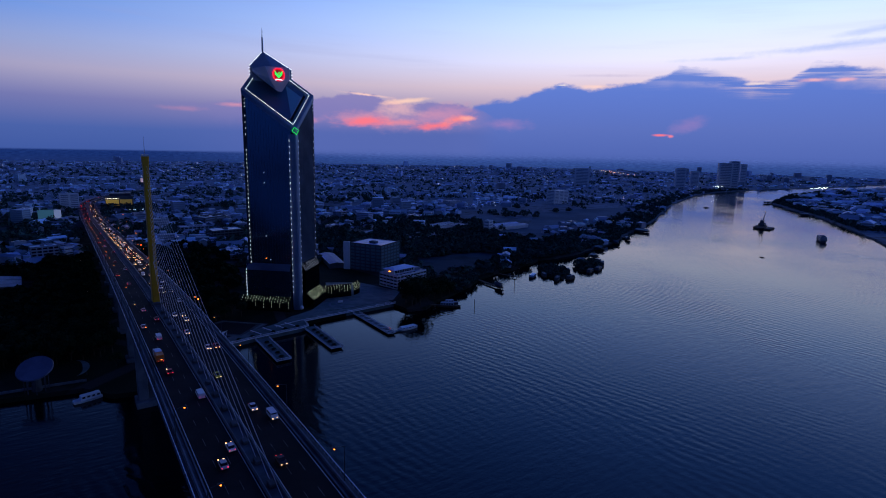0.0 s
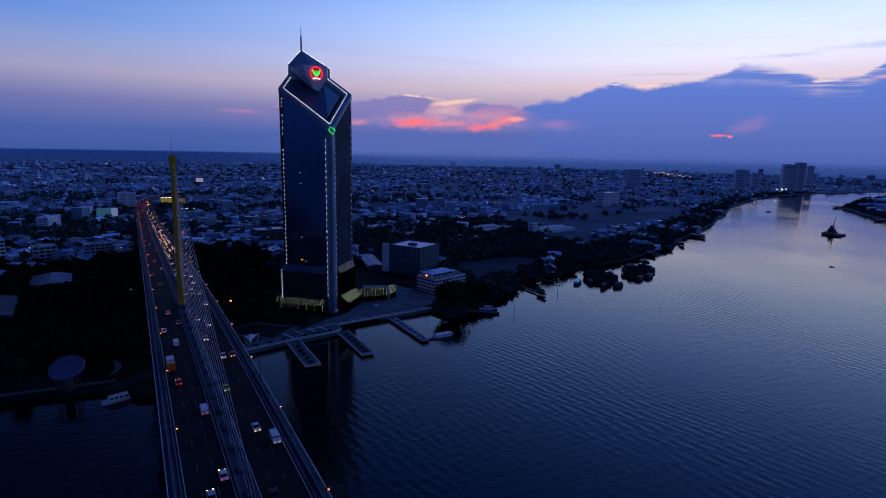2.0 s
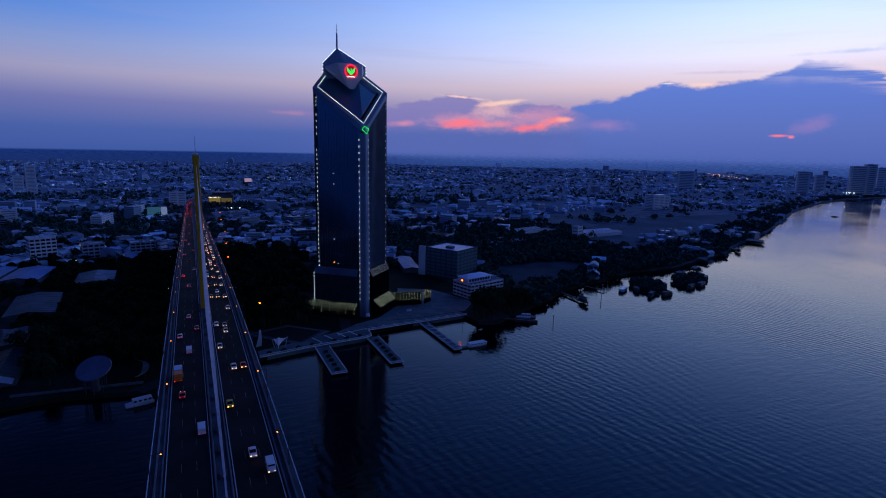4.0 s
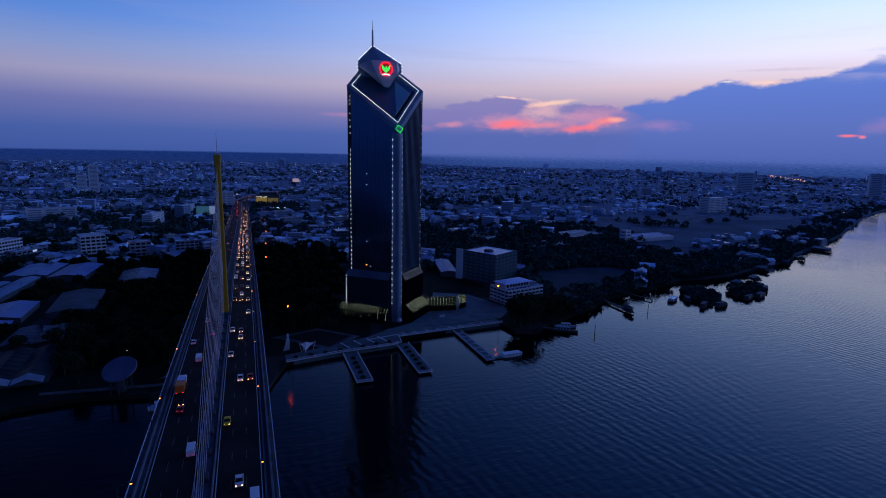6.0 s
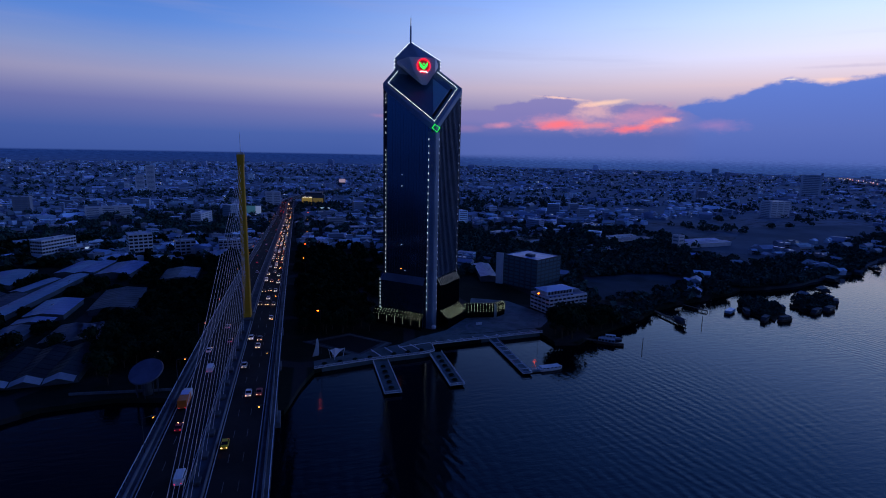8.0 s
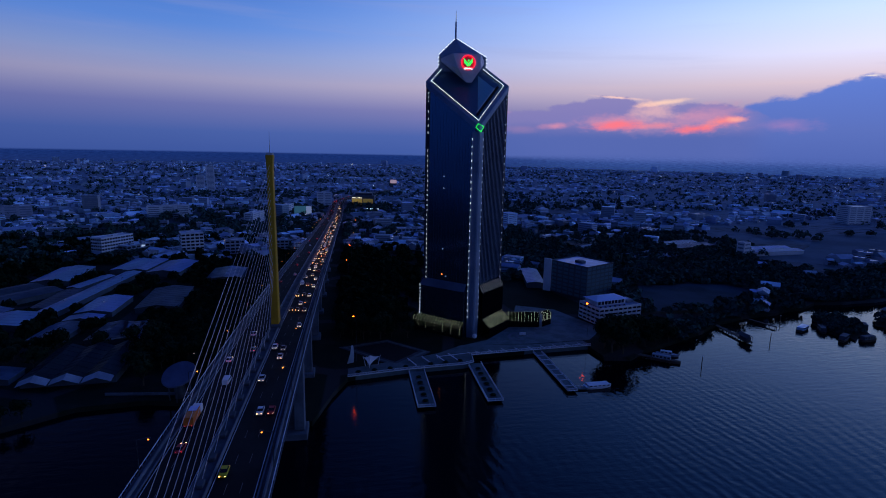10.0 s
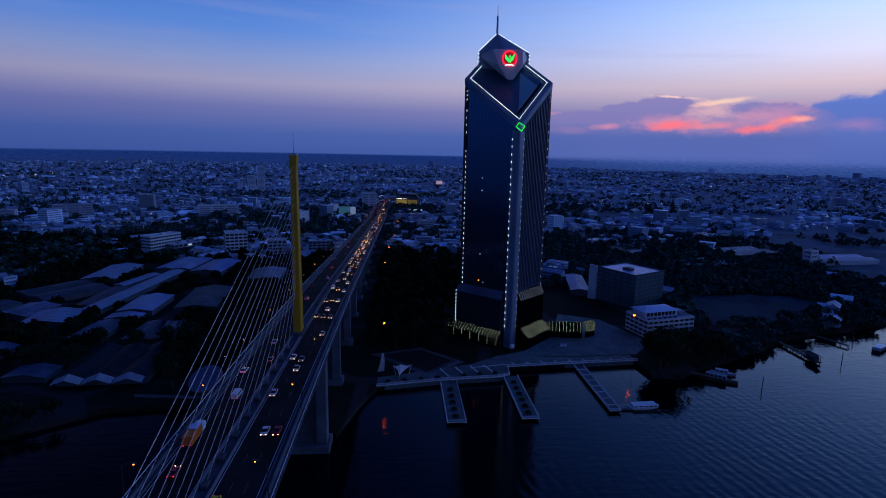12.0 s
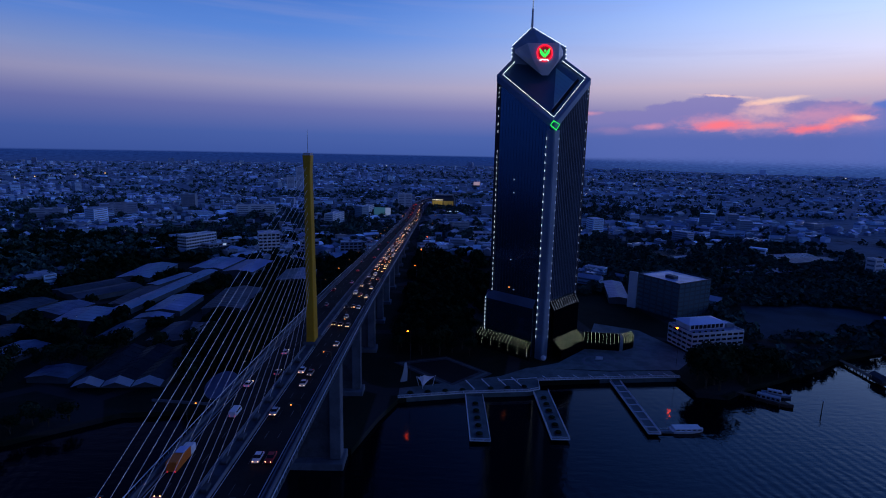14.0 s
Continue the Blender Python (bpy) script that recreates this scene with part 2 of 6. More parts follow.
def water_mat():
    m = bpy.data.materials.new("river_water")
    m.use_nodes = True
    t = m.node_tree
    b = t.nodes["Principled BSDF"]
    co = t.nodes.new("ShaderNodeTexCoord").outputs["Object"]
    slow = speckle(t, co, 0.006, 3.0, 0.5)
    link(t, blend(t, slow, (.0002, .0014, .0030), (.0003, .0026, .0050)), b.inputs["Base Color"])
    b.inputs["IOR"].default_value = 1.33
    b.inputs["Specular IOR Level"].default_value = 0.34
    wind = span(t, speckle(t, co, 0.004, 4.0, 0.55), 0.35, 0.68)
    link(t, calc(t, "ADD", 0.06, calc(t, "MULTIPLY", wind, 0.07)), b.inputs["Roughness"])
    mp = t.nodes.new("ShaderNodeMapping")
    mp.inputs["Rotation"].default_value = (0, 0, radians(-32))
    mp.inputs["Scale"].default_value = (0.28, 1.0, 1.0)
    t.links.new(co, mp.inputs["Vector"])
    swell = speckle(t, mp.outputs[0], 0.32, 2.5, 0.5)
    chop = speckle(t, co, 0.55, 4.0, 0.6)
    # the wash of passing boats: long crests in loose fields, two trains that cross
    trains = []
    for turn_by, length, at in ((6, 6.8, 0.0), (-14, 5.0, 40.0)):
        w = t.nodes.new("ShaderNodeTexWave")
        w.wave_type, w.bands_direction, w.wave_profile = "BANDS", "X", "SIN"
        rot = t.nodes.new("ShaderNodeMapping")
        rot.inputs["Rotation"].default_value = (0, 0, radians(turn_by))
        rot.inputs["Location"].default_value = (at, at, 0)
        t.links.new(co, rot.inputs["Vector"])
        t.links.new(rot.outputs[0], w.inputs["Vector"])
        w.inputs["Scale"].default_value = 0.314 / length          # a band of the texture is 2 pi / 20 long
        w.inputs["Distortion"].default_value = 3.0
        w.inputs["Detail"].default_value = 2.0
        w.inputs["Detail Scale"].default_value = 1.6
        fields = span(t, speckle(t, rot.outputs[0], 0.0065, 3.0, 0.55), 0.46, 0.66)
        trains.append(calc(t, "MULTIPLY", w.outputs["Fac"], fields))
    height = calc(t, "ADD", swell, calc(t, "MULTIPLY", chop, 0.35))
    height = calc(t, "ADD", height, calc(t, "MULTIPLY", calc(t, "ADD", trains[0], trains[1]), 0.42))
    bn = t.nodes.new("ShaderNodeBump")
    link(t, calc(t, "ADD", 0.06, calc(t, "MULTIPLY", wind, 0.11)), bn.inputs["Strength"])
    bn.inputs["Distance"].default_value = 1.0
    link(t, height, bn.inputs["Height"])
    t.links.new(bn.outputs[0], b.inputs["Normal"])
    return m


def ground_mat():
    """Gardens, yards, lanes and bare soil seen from the air."""
    m = bpy.data.materials.new("city_ground")
    m.use_nodes = True
    t = m.node_tree
    b = t.nodes["Principled BSDF"]
    co = t.nodes.new("ShaderNodeTexCoord").outputs["Object"]
    big = speckle(t, co, 0.006, 6.0, 0.6)
    mid = speckle(t, co, 0.05, 5.0, 0.65)
    c = ramp(t, calc(t, "ADD", calc(t, "MULTIPLY", big, 0.5), calc(t, "MULTIPLY", mid, 0.5)),
             [(.40, (.008, .014, .009)), (.52, (.014, .022, .014)), (.60, (.028, .032, .028)), (.68, (.05, .052, .052)), (.78, (.09, .09, .09))])
    v = t.nodes.new("ShaderNodeTexVoronoi")
    v.feature = "DISTANCE_TO_EDGE"
    v.inputs["Scale"].default_value = 0.011
    t.links.new(co, v.inputs["Vector"])
    c = blend(t, span(t, v.outputs["Distance"], 0.05, 0.03), c, (.045, .046, .048))
    c = blend(t, calc(t, "MULTIPLY", speckle(t, co, 0.8, 4.0, 0.7), 0.6), c, (.02, .022, .018))
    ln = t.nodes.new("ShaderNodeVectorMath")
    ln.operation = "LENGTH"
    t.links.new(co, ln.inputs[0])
    paved = calc(t, "MULTIPLY", span(t, ln.outputs["Value"], 420.0, 1500.0), span(t, mid, 0.28, 0.56))     # far haze painted into the ground: patchy blue-grey, growing with distance
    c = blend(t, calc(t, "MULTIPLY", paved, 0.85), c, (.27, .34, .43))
    sx = t.nodes.new("ShaderNodeSeparateXYZ")
    t.links.new(co, sx.inputs[0])
    dry = calc(t, "MULTIPLY", span(t, sx.outputs[0], 380.0, 700.0), span(t, big, 0.36, 0.54))                   # dry grass plots past the tower, tinted blue for haze
    c = blend(t, calc(t, "MULTIPLY", dry, 0.7), c, blend(t, mid, (.11, .17, .22), (.17, .24, .31)))
    link(t, c, b.inputs["Base Color"])
    b.inputs["Roughness"].default_value = 0.95
    b.inputs["Specular IOR Level"].default_value = 0.04
    return m


M_WATER, M_GROUND = water_mat(), ground_mat()
M_ASPHALT = stuff_mat("asphalt", (.022, .022, .024), (.013, .013, .015), .08, 1.5, .8, bump=.1, spec=.06)
M_CONC = stuff_mat("weathered_concrete", (.16, .18, .21), (.10, .115, .135), .12, 1.6, .85, bump=.15)
M_CONC_D = stuff_mat("stained_concrete", (.09, .10, .115), (.05, .056, .065), .15, 1.6, .9, bump=.2)
M_PAINT_W = stuff_mat("road_paint", (.20, .20, .20), (.07, .07, .07), .5, 4, .7)
M_EDGE = stuff_mat("edge_line_paint", (.62, .62, .64), (.45, .45, .47), .5, 4, .6)
M_YELLOW = stuff_mat("ochre_pylon_paint", (.70, .36, .012), (.58, .28, .01), .06, .8, .55, bump=.05, spec=.3)
M_STEEL = stuff_mat("galvanised_steel", (.55, .56, .58), (.42, .43, .45), .4, 3, .45, .6)
M_CABLE = stuff_mat("pale_cable_sheath", (.78, .75, .76), (.70, .67, .69), .1, 2, .35, .55, spec=.5)
M_TGLASS = glass_mat("tower_glass", (.10, .17, .25), .10, metal=.8)
M_TFIN = stuff_mat("tower_cladding", (.24, .31, .40), (.18, .24, .32), .05, .6, .45, .2)
M_TRIB = stuff_mat("tower_rib_cladding", (.115, .16, .225), (.085, .12, .175), .05, .6, .45, .2)
M_TDARK = stuff_mat("tower_dark_cladding", (.022, .032, .05), (.016, .024, .04), .05, .6, .5, .1)
M_CROWN = stuff_mat("pale_crown_panels", (.80, .79, .82), (.72, .71, .75), .08, .8, .5)
M_ROOFGLASS = glass_mat("sloping_roof_glass", (.06, .14, .22), .45, metal=.6)
M_TEAL = glass_mat("teal_glass", (.24, .55, .60), .35, metal=.35)
M_CANOPY = glass_mat("canopy_glass", (.003, .004, .006), .85, spec=.0)
L_NEON = lamp_mat("white_light_line", (.82, .95, 1.0), 2.0)
L_REDDIM = lamp_mat("dim_red_panel", (1.0, .02, .04), .10)
L_DASH = lamp_mat("facade_light", (.85, .95, 1.0), 1.15)
L_DIM = lamp_mat("faint_facade_light", (.6, .75, 1.0), .35)
L_GREEN = lamp_mat("green_light", (.03, 1.0, .10), 1.3)
L_RED = lamp_mat("red_light", (1.0, .012, .04), 1.5)
L_WARMRIB = lamp_mat("canopy_rib_light", (.84, 1.0, .70), .95)
L_PALERIB = lamp_mat("pale_rib_light", (.75, .85, 1.0), .30)
L_SODIUM = lamp_mat("sodium_lamp", (1.0, .08, .003), 12.0)
L_FLOOD = lamp_mat("sodium_floodlight", (1.0, .065, .002), 26.0)
L_AMBER = lamp_mat("amber_lamp", (1.0, .20, .02), 5.0)
L_WHITE = lamp_mat("white_lamp", (1.0, .85, .62), 3.0)
L_HEAD = lamp_mat("headlight_lens", (1.0, .42, .14), 12.0)
L_TAIL = lamp_mat("tail_light_lens", (1.0, .02, .04), 6.0)
L_WIN = lamp_mat("lit_window", (1.0, .72, .38), .7)
L_WINB = lamp_mat("cold_lit_window", (.70, .85, 1.0), .5)
M_WALL = stuff_mat("painted_render", (.38, .42, .48), (.27, .31, .37), .12, 1.2, .85, vary=.25)
M_WALL_W = stuff_mat("white_render", (.74, .77, .80), (.62, .66, .70), .10, 1.0, .8)
M_WALL_G = stuff_mat("grey_render", (.105, .13, .15), (.075, .09, .105), .10, 1.0, .8)
M_POLE = stuff_mat("dark_painted_steel", (.05, .055, .06), (.035, .04, .045), .4, 3, .5)
# window glass in a paler tone that stands in for haze
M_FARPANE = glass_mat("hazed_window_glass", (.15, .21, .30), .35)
# grass with the blue of far haze mixed into its colour
M_FIELD = stuff_mat("hazed_grass_field", (.13, .19, .24), (.09, .135, .175), .012, .2, .95, spec=.02)
M_PLOT = stuff_mat("rough_grass_plot", (.055, .082, .105), (.032, .05, .06), .02, .3, .95, spec=.02)
M_RIBBON = glass_mat("teal_ribbon_glass", (.10, .22, .26), .25, metal=.4)
M_PANE = glass_mat("window_glass", (.012, .018, .03), .08)
M_ROOF = stuff_mat("sheet_roof", (.27, .38, .56), (.15, .22, .34), .10, .9, .38, vary=.35, spec=.4)
M_ROOF_L = stuff_mat("pale_sheet_roof", (.48, .62, .88), (.36, .50, .76), .05, .8, .36, vary=.15, spec=.5)
M_ROOF_D = stuff_mat("dark_sheet_roof", (.05, .07, .10), (.03, .04, .06), .05, .8, .45, vary=.2)
M_ROOF_M = stuff_mat("weathered_sheet_roof", (.15, .19, .27), (.09, .12, .18), .06, .8, .45, vary=.25, spec=.3)
# walls and roofs lightened and blued, haze put into their base colour
M_CITY = stuff_mat("hazed_city_walls_and_roofs", (.50, .63, .80), (.36, .47, .61), .03, .4, .60, vary=.42, island=True, skew=2.2)
M_TRUNK = stuff_mat("bark", (.10, .075, .05), (.06, .045, .03), .8, 5, .95)
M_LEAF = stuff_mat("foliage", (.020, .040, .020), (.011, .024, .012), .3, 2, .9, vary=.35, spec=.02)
# the same foliage in a lighter tone, painting far haze into the leaves
M_LEAF_S = stuff_mat("hazed_far_foliage", (.060, .115, .10), (.034, .070, .060), .05, .5, .95, vary=.45, island=True, spec=.02)
M_TIMBER = stuff_mat("old_timber", (.12, .09, .07), (.07, .055, .045), .5, 4, .9)
M_DECKING = stuff_mat("pier_paving", (.14, .185, .19), (.085, .12, .125), .15, 1.5, .8)
M_RAILP = stuff_mat("white_rail_paint", (.80, .82, .85), (.7, .72, .75), .3, 3, .5)
M_SAIL = stuff_mat("white_canvas", (.78, .76, .78), (.7, .68, .7), .2, 2, .8)
M_RUBBER = stuff_mat("tyre_rubber", (.02, .02, .02), None, 1, 5, .9)
M_CARGLASS = glass_mat("car_glass", (.01, .012, .016), .05)
CAR_PAINT = [stuff_mat("car_paint_" + n, c, tuple(x * .9 for x in c), .5, 5, .3) for n, c in
             (("white", (.78, .78, .80)), ("silver", (.50, .51, .54)), ("grey", (.18, .19, .21)), ("black", (.03, .03, .035)), ("red", (.40, .03, .04)), ("yellow", (.72, .55, .03)), ("orange", (.75, .18, .03)))]
from mathutils.geometry import tessellate_polygon

# ---------------------------------------------------------------- mesh helpers
def part(name, bm, material, parent=None, label="", smooth=False):
    """Links a bmesh as one mesh object under a thing or under a part."""
    me = bpy.data.meshes.new(name)
    bm.to_mesh(me)
    bm.free()
    for m in material if isinstance(material, (list, tuple)) else (material,):
        me.materials.append(m)
    if smooth:
        for p in me.polygons:
            p.use_smooth = True
    ob = new(name, me)
    ob.parent = parent
    if label:
        tagged(ob, label)
    return ob


def thing(name, label, category, m=None, group="", kind=""):
    ob = tagged(new(name), label, category, group, kind)
    if m is not None:
        ob.matrix_basis = m
    return ob


def box(bm, x0, x1, y0, y1, z0, z1, m=None, mat=0):
    vs = [bm.verts.new((x, y, z)) for z in (z0, z1) for x, y in ((x0, y0), (x1, y0), (x1, y1), (x0, y1))]
    if m is not None:
        for v in vs:
            v.co = m @ v.co
    for q in ((3, 2, 1, 0), (4, 5, 6, 7), (0, 1, 5, 4), (1, 2, 6, 5), (2, 3, 7, 6), (3, 0, 4, 7)):
        bm.faces.new([vs[k] for k in q]).material_index = mat
    return vs


def bm_box(*a, bevel=0.0, **k):
    bm = bmesh.new()
    box(bm, *a, **k)
    if bevel:
        bmesh.ops.bevel(bm, geom=bm.edges[:], offset=bevel, segments=1, affect="EDGES")
    return bm


def rod(bm, a, b, r0, r1=None, n=6, mat=0):
    a, b = Vector(a), Vector(b)
    r1 = r0 if r1 is None else r1
    q = (b - a).to_track_quat("Z", "Y")
    rings = []
    for p, r in ((a, r0), (b, r1)):
        rings.append([bm.verts.new(p + q @ Vector((r * math.cos(2 * math.pi * k / n), r * math.sin(2 * math.pi * k / n), 0))) for k in range(n)])
    for k in range(n):
        bm.faces.new((rings[0][k], rings[0][(k + 1) % n], rings[1][(k + 1) % n], rings[1][k])).material_index = mat
    bm.faces.new(rings[1]).material_index = mat
    bm.faces.new(rings[0][::-1]).material_index = mat


def bm_rod(*a, **k):
    bm = bmesh.new()
    rod(bm, *a, **k)
    return bm


def bm_ball(r, sub=1, at=(0, 0, 0), squash=1.0):
    bm = bmesh.new()
    bmesh.ops.create_icosphere(bm, subdivisions=sub, radius=r)
    for v in bm.verts:
        v.co = Vector((v.co.x, v.co.y, v.co.z * squash)) + Vector(at)
    return bm


def prism(bm, ring, z0, z1, mat=0, tops=None):
    """An upright prism over a ring of (x, y); tops gives each corner its own height."""
    lo = [bm.verts.new((x, y, z0)) for x, y in ring]
    hi = [bm.verts.new((x, y, tops[k] if tops else z1)) for k, (x, y) in enumerate(ring)]
    n = len(ring)
    for k in range(n):
        bm.faces.new((lo[k], lo[(k + 1) % n], hi[(k + 1) % n], hi[k])).material_index = mat
    bm.faces.new(hi).material_index = mat
    bm.faces.new(lo[::-1]).material_index = mat


def slab(bm, pts, mat=0):
    return bm.faces.new([bm.verts.new(p) for p in pts])


def inside(x, y, ring):
    hit = False
    j = len(ring) - 1
    for i in range(len(ring)):
        (xi, yi), (xj, yj) = ring[i], ring[j]
        if (yi > y) != (yj > y) and x < (xj - xi) * (y - yi) / (yj - yi) + xi:
            hit = not hit
        j = i
    return hit


# ---------------------------------------------------------------- land and river
LAND = 2.6
BANK_FAR = [(-4600, -420), (-1200, -260), (-420, -70), (-240, -10), (-135, 8), (-100, 34), (-70, 38), (-34, 31), (-22, 14), (14, 6), (22, 34), (30, 54), (60, 66), (106, 78), (150, 84), (188, 88),
            (190, 67), (206, 64), (222, 75), (246, 86), (285, 106), (316, 126), (344, 137), (364, 141), (393, 150), (412, 154), (439, 168), (485, 169), (525, 175), (560, 187), (600, 199), (650, 212), (706, 244), (812, 286), (1000, 378), (1330, 553), (1735, 724),
            (1966, 772), (2262, 792), (2560, 764), (4640, 700)]
BANK_NEAR = [(4640, 640), (2596, 608), (2077, 564), (1664, 445), (1510, 328), (1366, 209), (1144, 62), (1005, -17), (700, -190), (350, -380), (0, -470), (-400, -520), (-4600, -900)]
ARC_FAR = [(4750 * math.sin(radians(a)), 4750 * math.cos(radians(a))) for a in range(80, -96, -8)]
ARC_NEAR = [(4750 * math.sin(radians(a)), 4750 * math.cos(radians(a))) for a in range(258, 82, -8)]
LAND_FAR, LAND_NEAR = BANK_FAR + ARC_FAR, BANK_NEAR + ARC_NEAR


def jitter_line(pts, step=14.0, amp=2.2):
    """The bank with small uneven bays."""
    out = []
    for (x0, y0), (x1, y1) in zip(pts, pts[1:]):
        d = math.hypot(x1 - x0, y1 - y0)
        n = max(1, min(40, int(d / step)))
        near = abs(x0) < 200 and abs(y0) < 120
        for k in range(n):
            f = k / n
            j = 0 if (k == 0 or near) else amp * (1 + d / 400)
            out.append((x0 + f * (x1 - x0) + random.uniform(-j, j), y0 + f * (y1 - y0) + random.uniform(-j, j)))
    return out + [pts[-1]]


def land():
    bm = bmesh.new()
    for bank, arc in ((BANK_FAR, ARC_FAR), (BANK_NEAR, ARC_NEAR)):
        edge = jitter_line(bank)
        ring = edge + arc
        top = [bm.verts.new((x, y, LAND)) for x, y in ring]
        low = [bm.verts.new((x, y, -3.0)) for x, y in edge]
        for tri in tessellate_polygon([[Vector((x, y, 0)) for x, y in ring]]):
            bm.faces.new([top[k] for k in tri])
        for k in range(len(edge) - 1):
            bm.faces.new((low[k], low[k + 1], top[k + 1], top[k]))
    for f in bm.faces:
        f.normal_update()
        if f.normal.z < -.5:
            f.normal_flip()
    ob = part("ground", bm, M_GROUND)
    return tagged(ob, "flat dark city ground with gardens, yards and lanes, haze-tinted far off", "ground", kind="structure")


land()
bm = bmesh.new()
bmesh.ops.create_circle(bm, cap_ends=True, radius=4800, segments=96)
tagged(part("water", bm, M_WATER), "calm dusk-lit river with fine wind ripples", "river", kind="structure")

# ---------------------------------------------------------------- cable-stayed bridge, its line along y at x = 0
def deck_z(y):
    u = y / 100.0
    if y < 150:
        return 52.0 - 3.31 * u - 0.98 * u * u if y > -340 else deck_z(-338) - (-338 - y) * 0.033
    return max(6.0, 44.83 - 0.0605 * (y - 150))


def road_x(y):
    """The road's line: straight, then a bend to the right far off."""
    return 0.0 if y < 1000 else (y - 1000) ** 2 * 0.00075


def deck_strip(bm, section, y0, y1, step, closed=True):
    """Sweeps a section of (x, z) along the road."""
    rows, y = [], y0
    while y < y1 + 1e-6:
        rows.append([bm.verts.new((road_x(y) + x, y, deck_z(y) + z)) for x, z in section])
        y += step
    n = len(section)
    for a, b in zip(rows, rows[1:]):
        for k in range(n if closed else n - 1):
            bm.faces.new((a[k], b[k], b[(k + 1) % n], a[(k + 1) % n]))
    if closed:
        bm.faces.new(rows[0])
        bm.faces.new(rows[-1][::-1])
    bmesh.ops.recalc_face_normals(bm, faces=bm.faces[:])


def strip(name, section, material, parent, y0=-640, y1=1560, step=20, label="", closed=True):
    bm = bmesh.new()
    deck_strip(bm, section, y0, y1, step, closed)
    return part(name, bm, material, parent, label)


def bridge():
    b = thing("cable_stayed_bridge", "long concrete road bridge with one central plane of cables", "bridge")
    strip("deck", [(-15.6, -.5), (-15.6, 0), (15.6, 0), (15.6, -.5), (6.5, -4.0), (-6.5, -4.0)], M_CONC_D, b)
    strip("carriageway", [(-12.6, .03), (-1.9, .06)], M_ASPHALT, b, label="dark asphalt carriageway", closed=False)
    strip("carriageway", [(1.9, .06), (12.6, .03)], M_ASPHALT, b, label="dark asphalt carriageway", closed=False)
    for s in (-1, 1):
        strip("parapet", [(s * 13.9, 0), (s * 13.9, .85), (s * 14.25, .85), (s * 14.4, 0)], M_CONC, b)
        strip("kerb", [(s * 12.6, 0), (s * 12.6, .28), (s * 12.95, .28), (s * 12.95, 0)], M_CONC, b, label="pale concrete kerb")
        strip("outer_rail", [(s * 15.35, .95), (s * 15.35, 1.1), (s * 15.5, 1.1), (s * 15.5, .95)], M_RAILP, b)
        strip("median_barrier", [(s * 1.35, 0), (s * 1.5, .9), (s * 1.72, .9), (s * 1.88, 0)], M_CONC, b)
        strip("edge_line", [(s * 11.9, .075), (s * 12.1, .075)], M_EDGE, b, label="worn white edge line", closed=False)
        strip("edge_line", [(s * 2.25, .085), (s * 2.45, .085)], M_EDGE, b, label="worn white edge line", closed=False)
    strip("median", [(-1.34, .02), (-1.34, .30), (1.34, .30), (1.34, .02)], M_CONC_D, b)
    bm = bmesh.new()
    for lane in (-8.75, -5.45, 5.45, 8.75):
        y = -460
        while y < 700:
            slab(bm, [(lane - .06, y, deck_z(y) + .09), (lane + .06, y, deck_z(y) + .09), (lane + .06, y + 4, deck_z(y + 4) + .09), (lane - .06, y + 4, deck_z(y + 4) + .09)])
            y += 12
    tagged(part("lane_mark", bm, M_PAINT_W, b, "broken white lane marks"), kind="stuff")
    for s in (-1, 1):
        bm = bmesh.new()
        y = -300
        while y < 320:
            box(bm, s * 15.38, s * 15.48, y, y + .1, deck_z(y), deck_z(y) + 1.0)
            y += 2.4
        tagged(part("rail_post", bm, M_STEEL, b), kind="stuff")
    return b


BRIDGE = bridge()


def pylon(y):
    p = thing("bridge_pylon", "slender ochre-painted single pylon with a lightning rod on the deck median", "pylon")
    z0, z1 = deck_z(y), 125.6
    bm = bmesh.new()
    for za, zb, wa, wb, da, db in ((z0 - 1, z0 + 4, 1.75, 1.55, 3.4, 3.1), (z0 + 4, z1 - 6, 1.55, 1.2, 3.1, 2.2), (z1 - 6, z1, 1.2, 1.55, 2.2, 2.3)):
        lo = [bm.verts.new((sx * wa, y + sy * da, za)) for sx, sy in ((-1, -1), (1, -1), (1, 1), (-1, 1))]
        hi = [bm.verts.new((sx * wb, y + sy * db, zb)) for sx, sy in ((-1, -1), (1, -1), (1, 1), (-1, 1))]
        for k in range(4):
            bm.faces.new((lo[k], lo[(k + 1) % 4], hi[(k + 1) % 4], hi[k]))
        bm.faces.new(hi)
        bm.faces.new(lo[::-1])
    bmesh.ops.bevel(bm, geom=[e for e in bm.edges if abs(e.verts[0].co.z - e.verts[1].co.z) > 3], offset=.25, segments=1, affect="EDGES")
    part("shaft", bm, M_YELLOW, p)
    part("base_block", bm_box(-2.6, 2.6, y - 5, y + 5, z0 + .02, z0 + 1.6, bevel=.2), M_CONC_D, p, "dark concrete base block")
    part("lightning_rod", bm_rod((0, y, z1 - .1), (0, y, z1 + 9.5), .14, .05), M_STEEL, p)
    part("top_rail", bm_box(-1.35, 1.35, y - 2.0, y + 2.0, z1 + .02, z1 + .9), M_STEEL, p)
    return p


pylon(0)
pylon(-450)


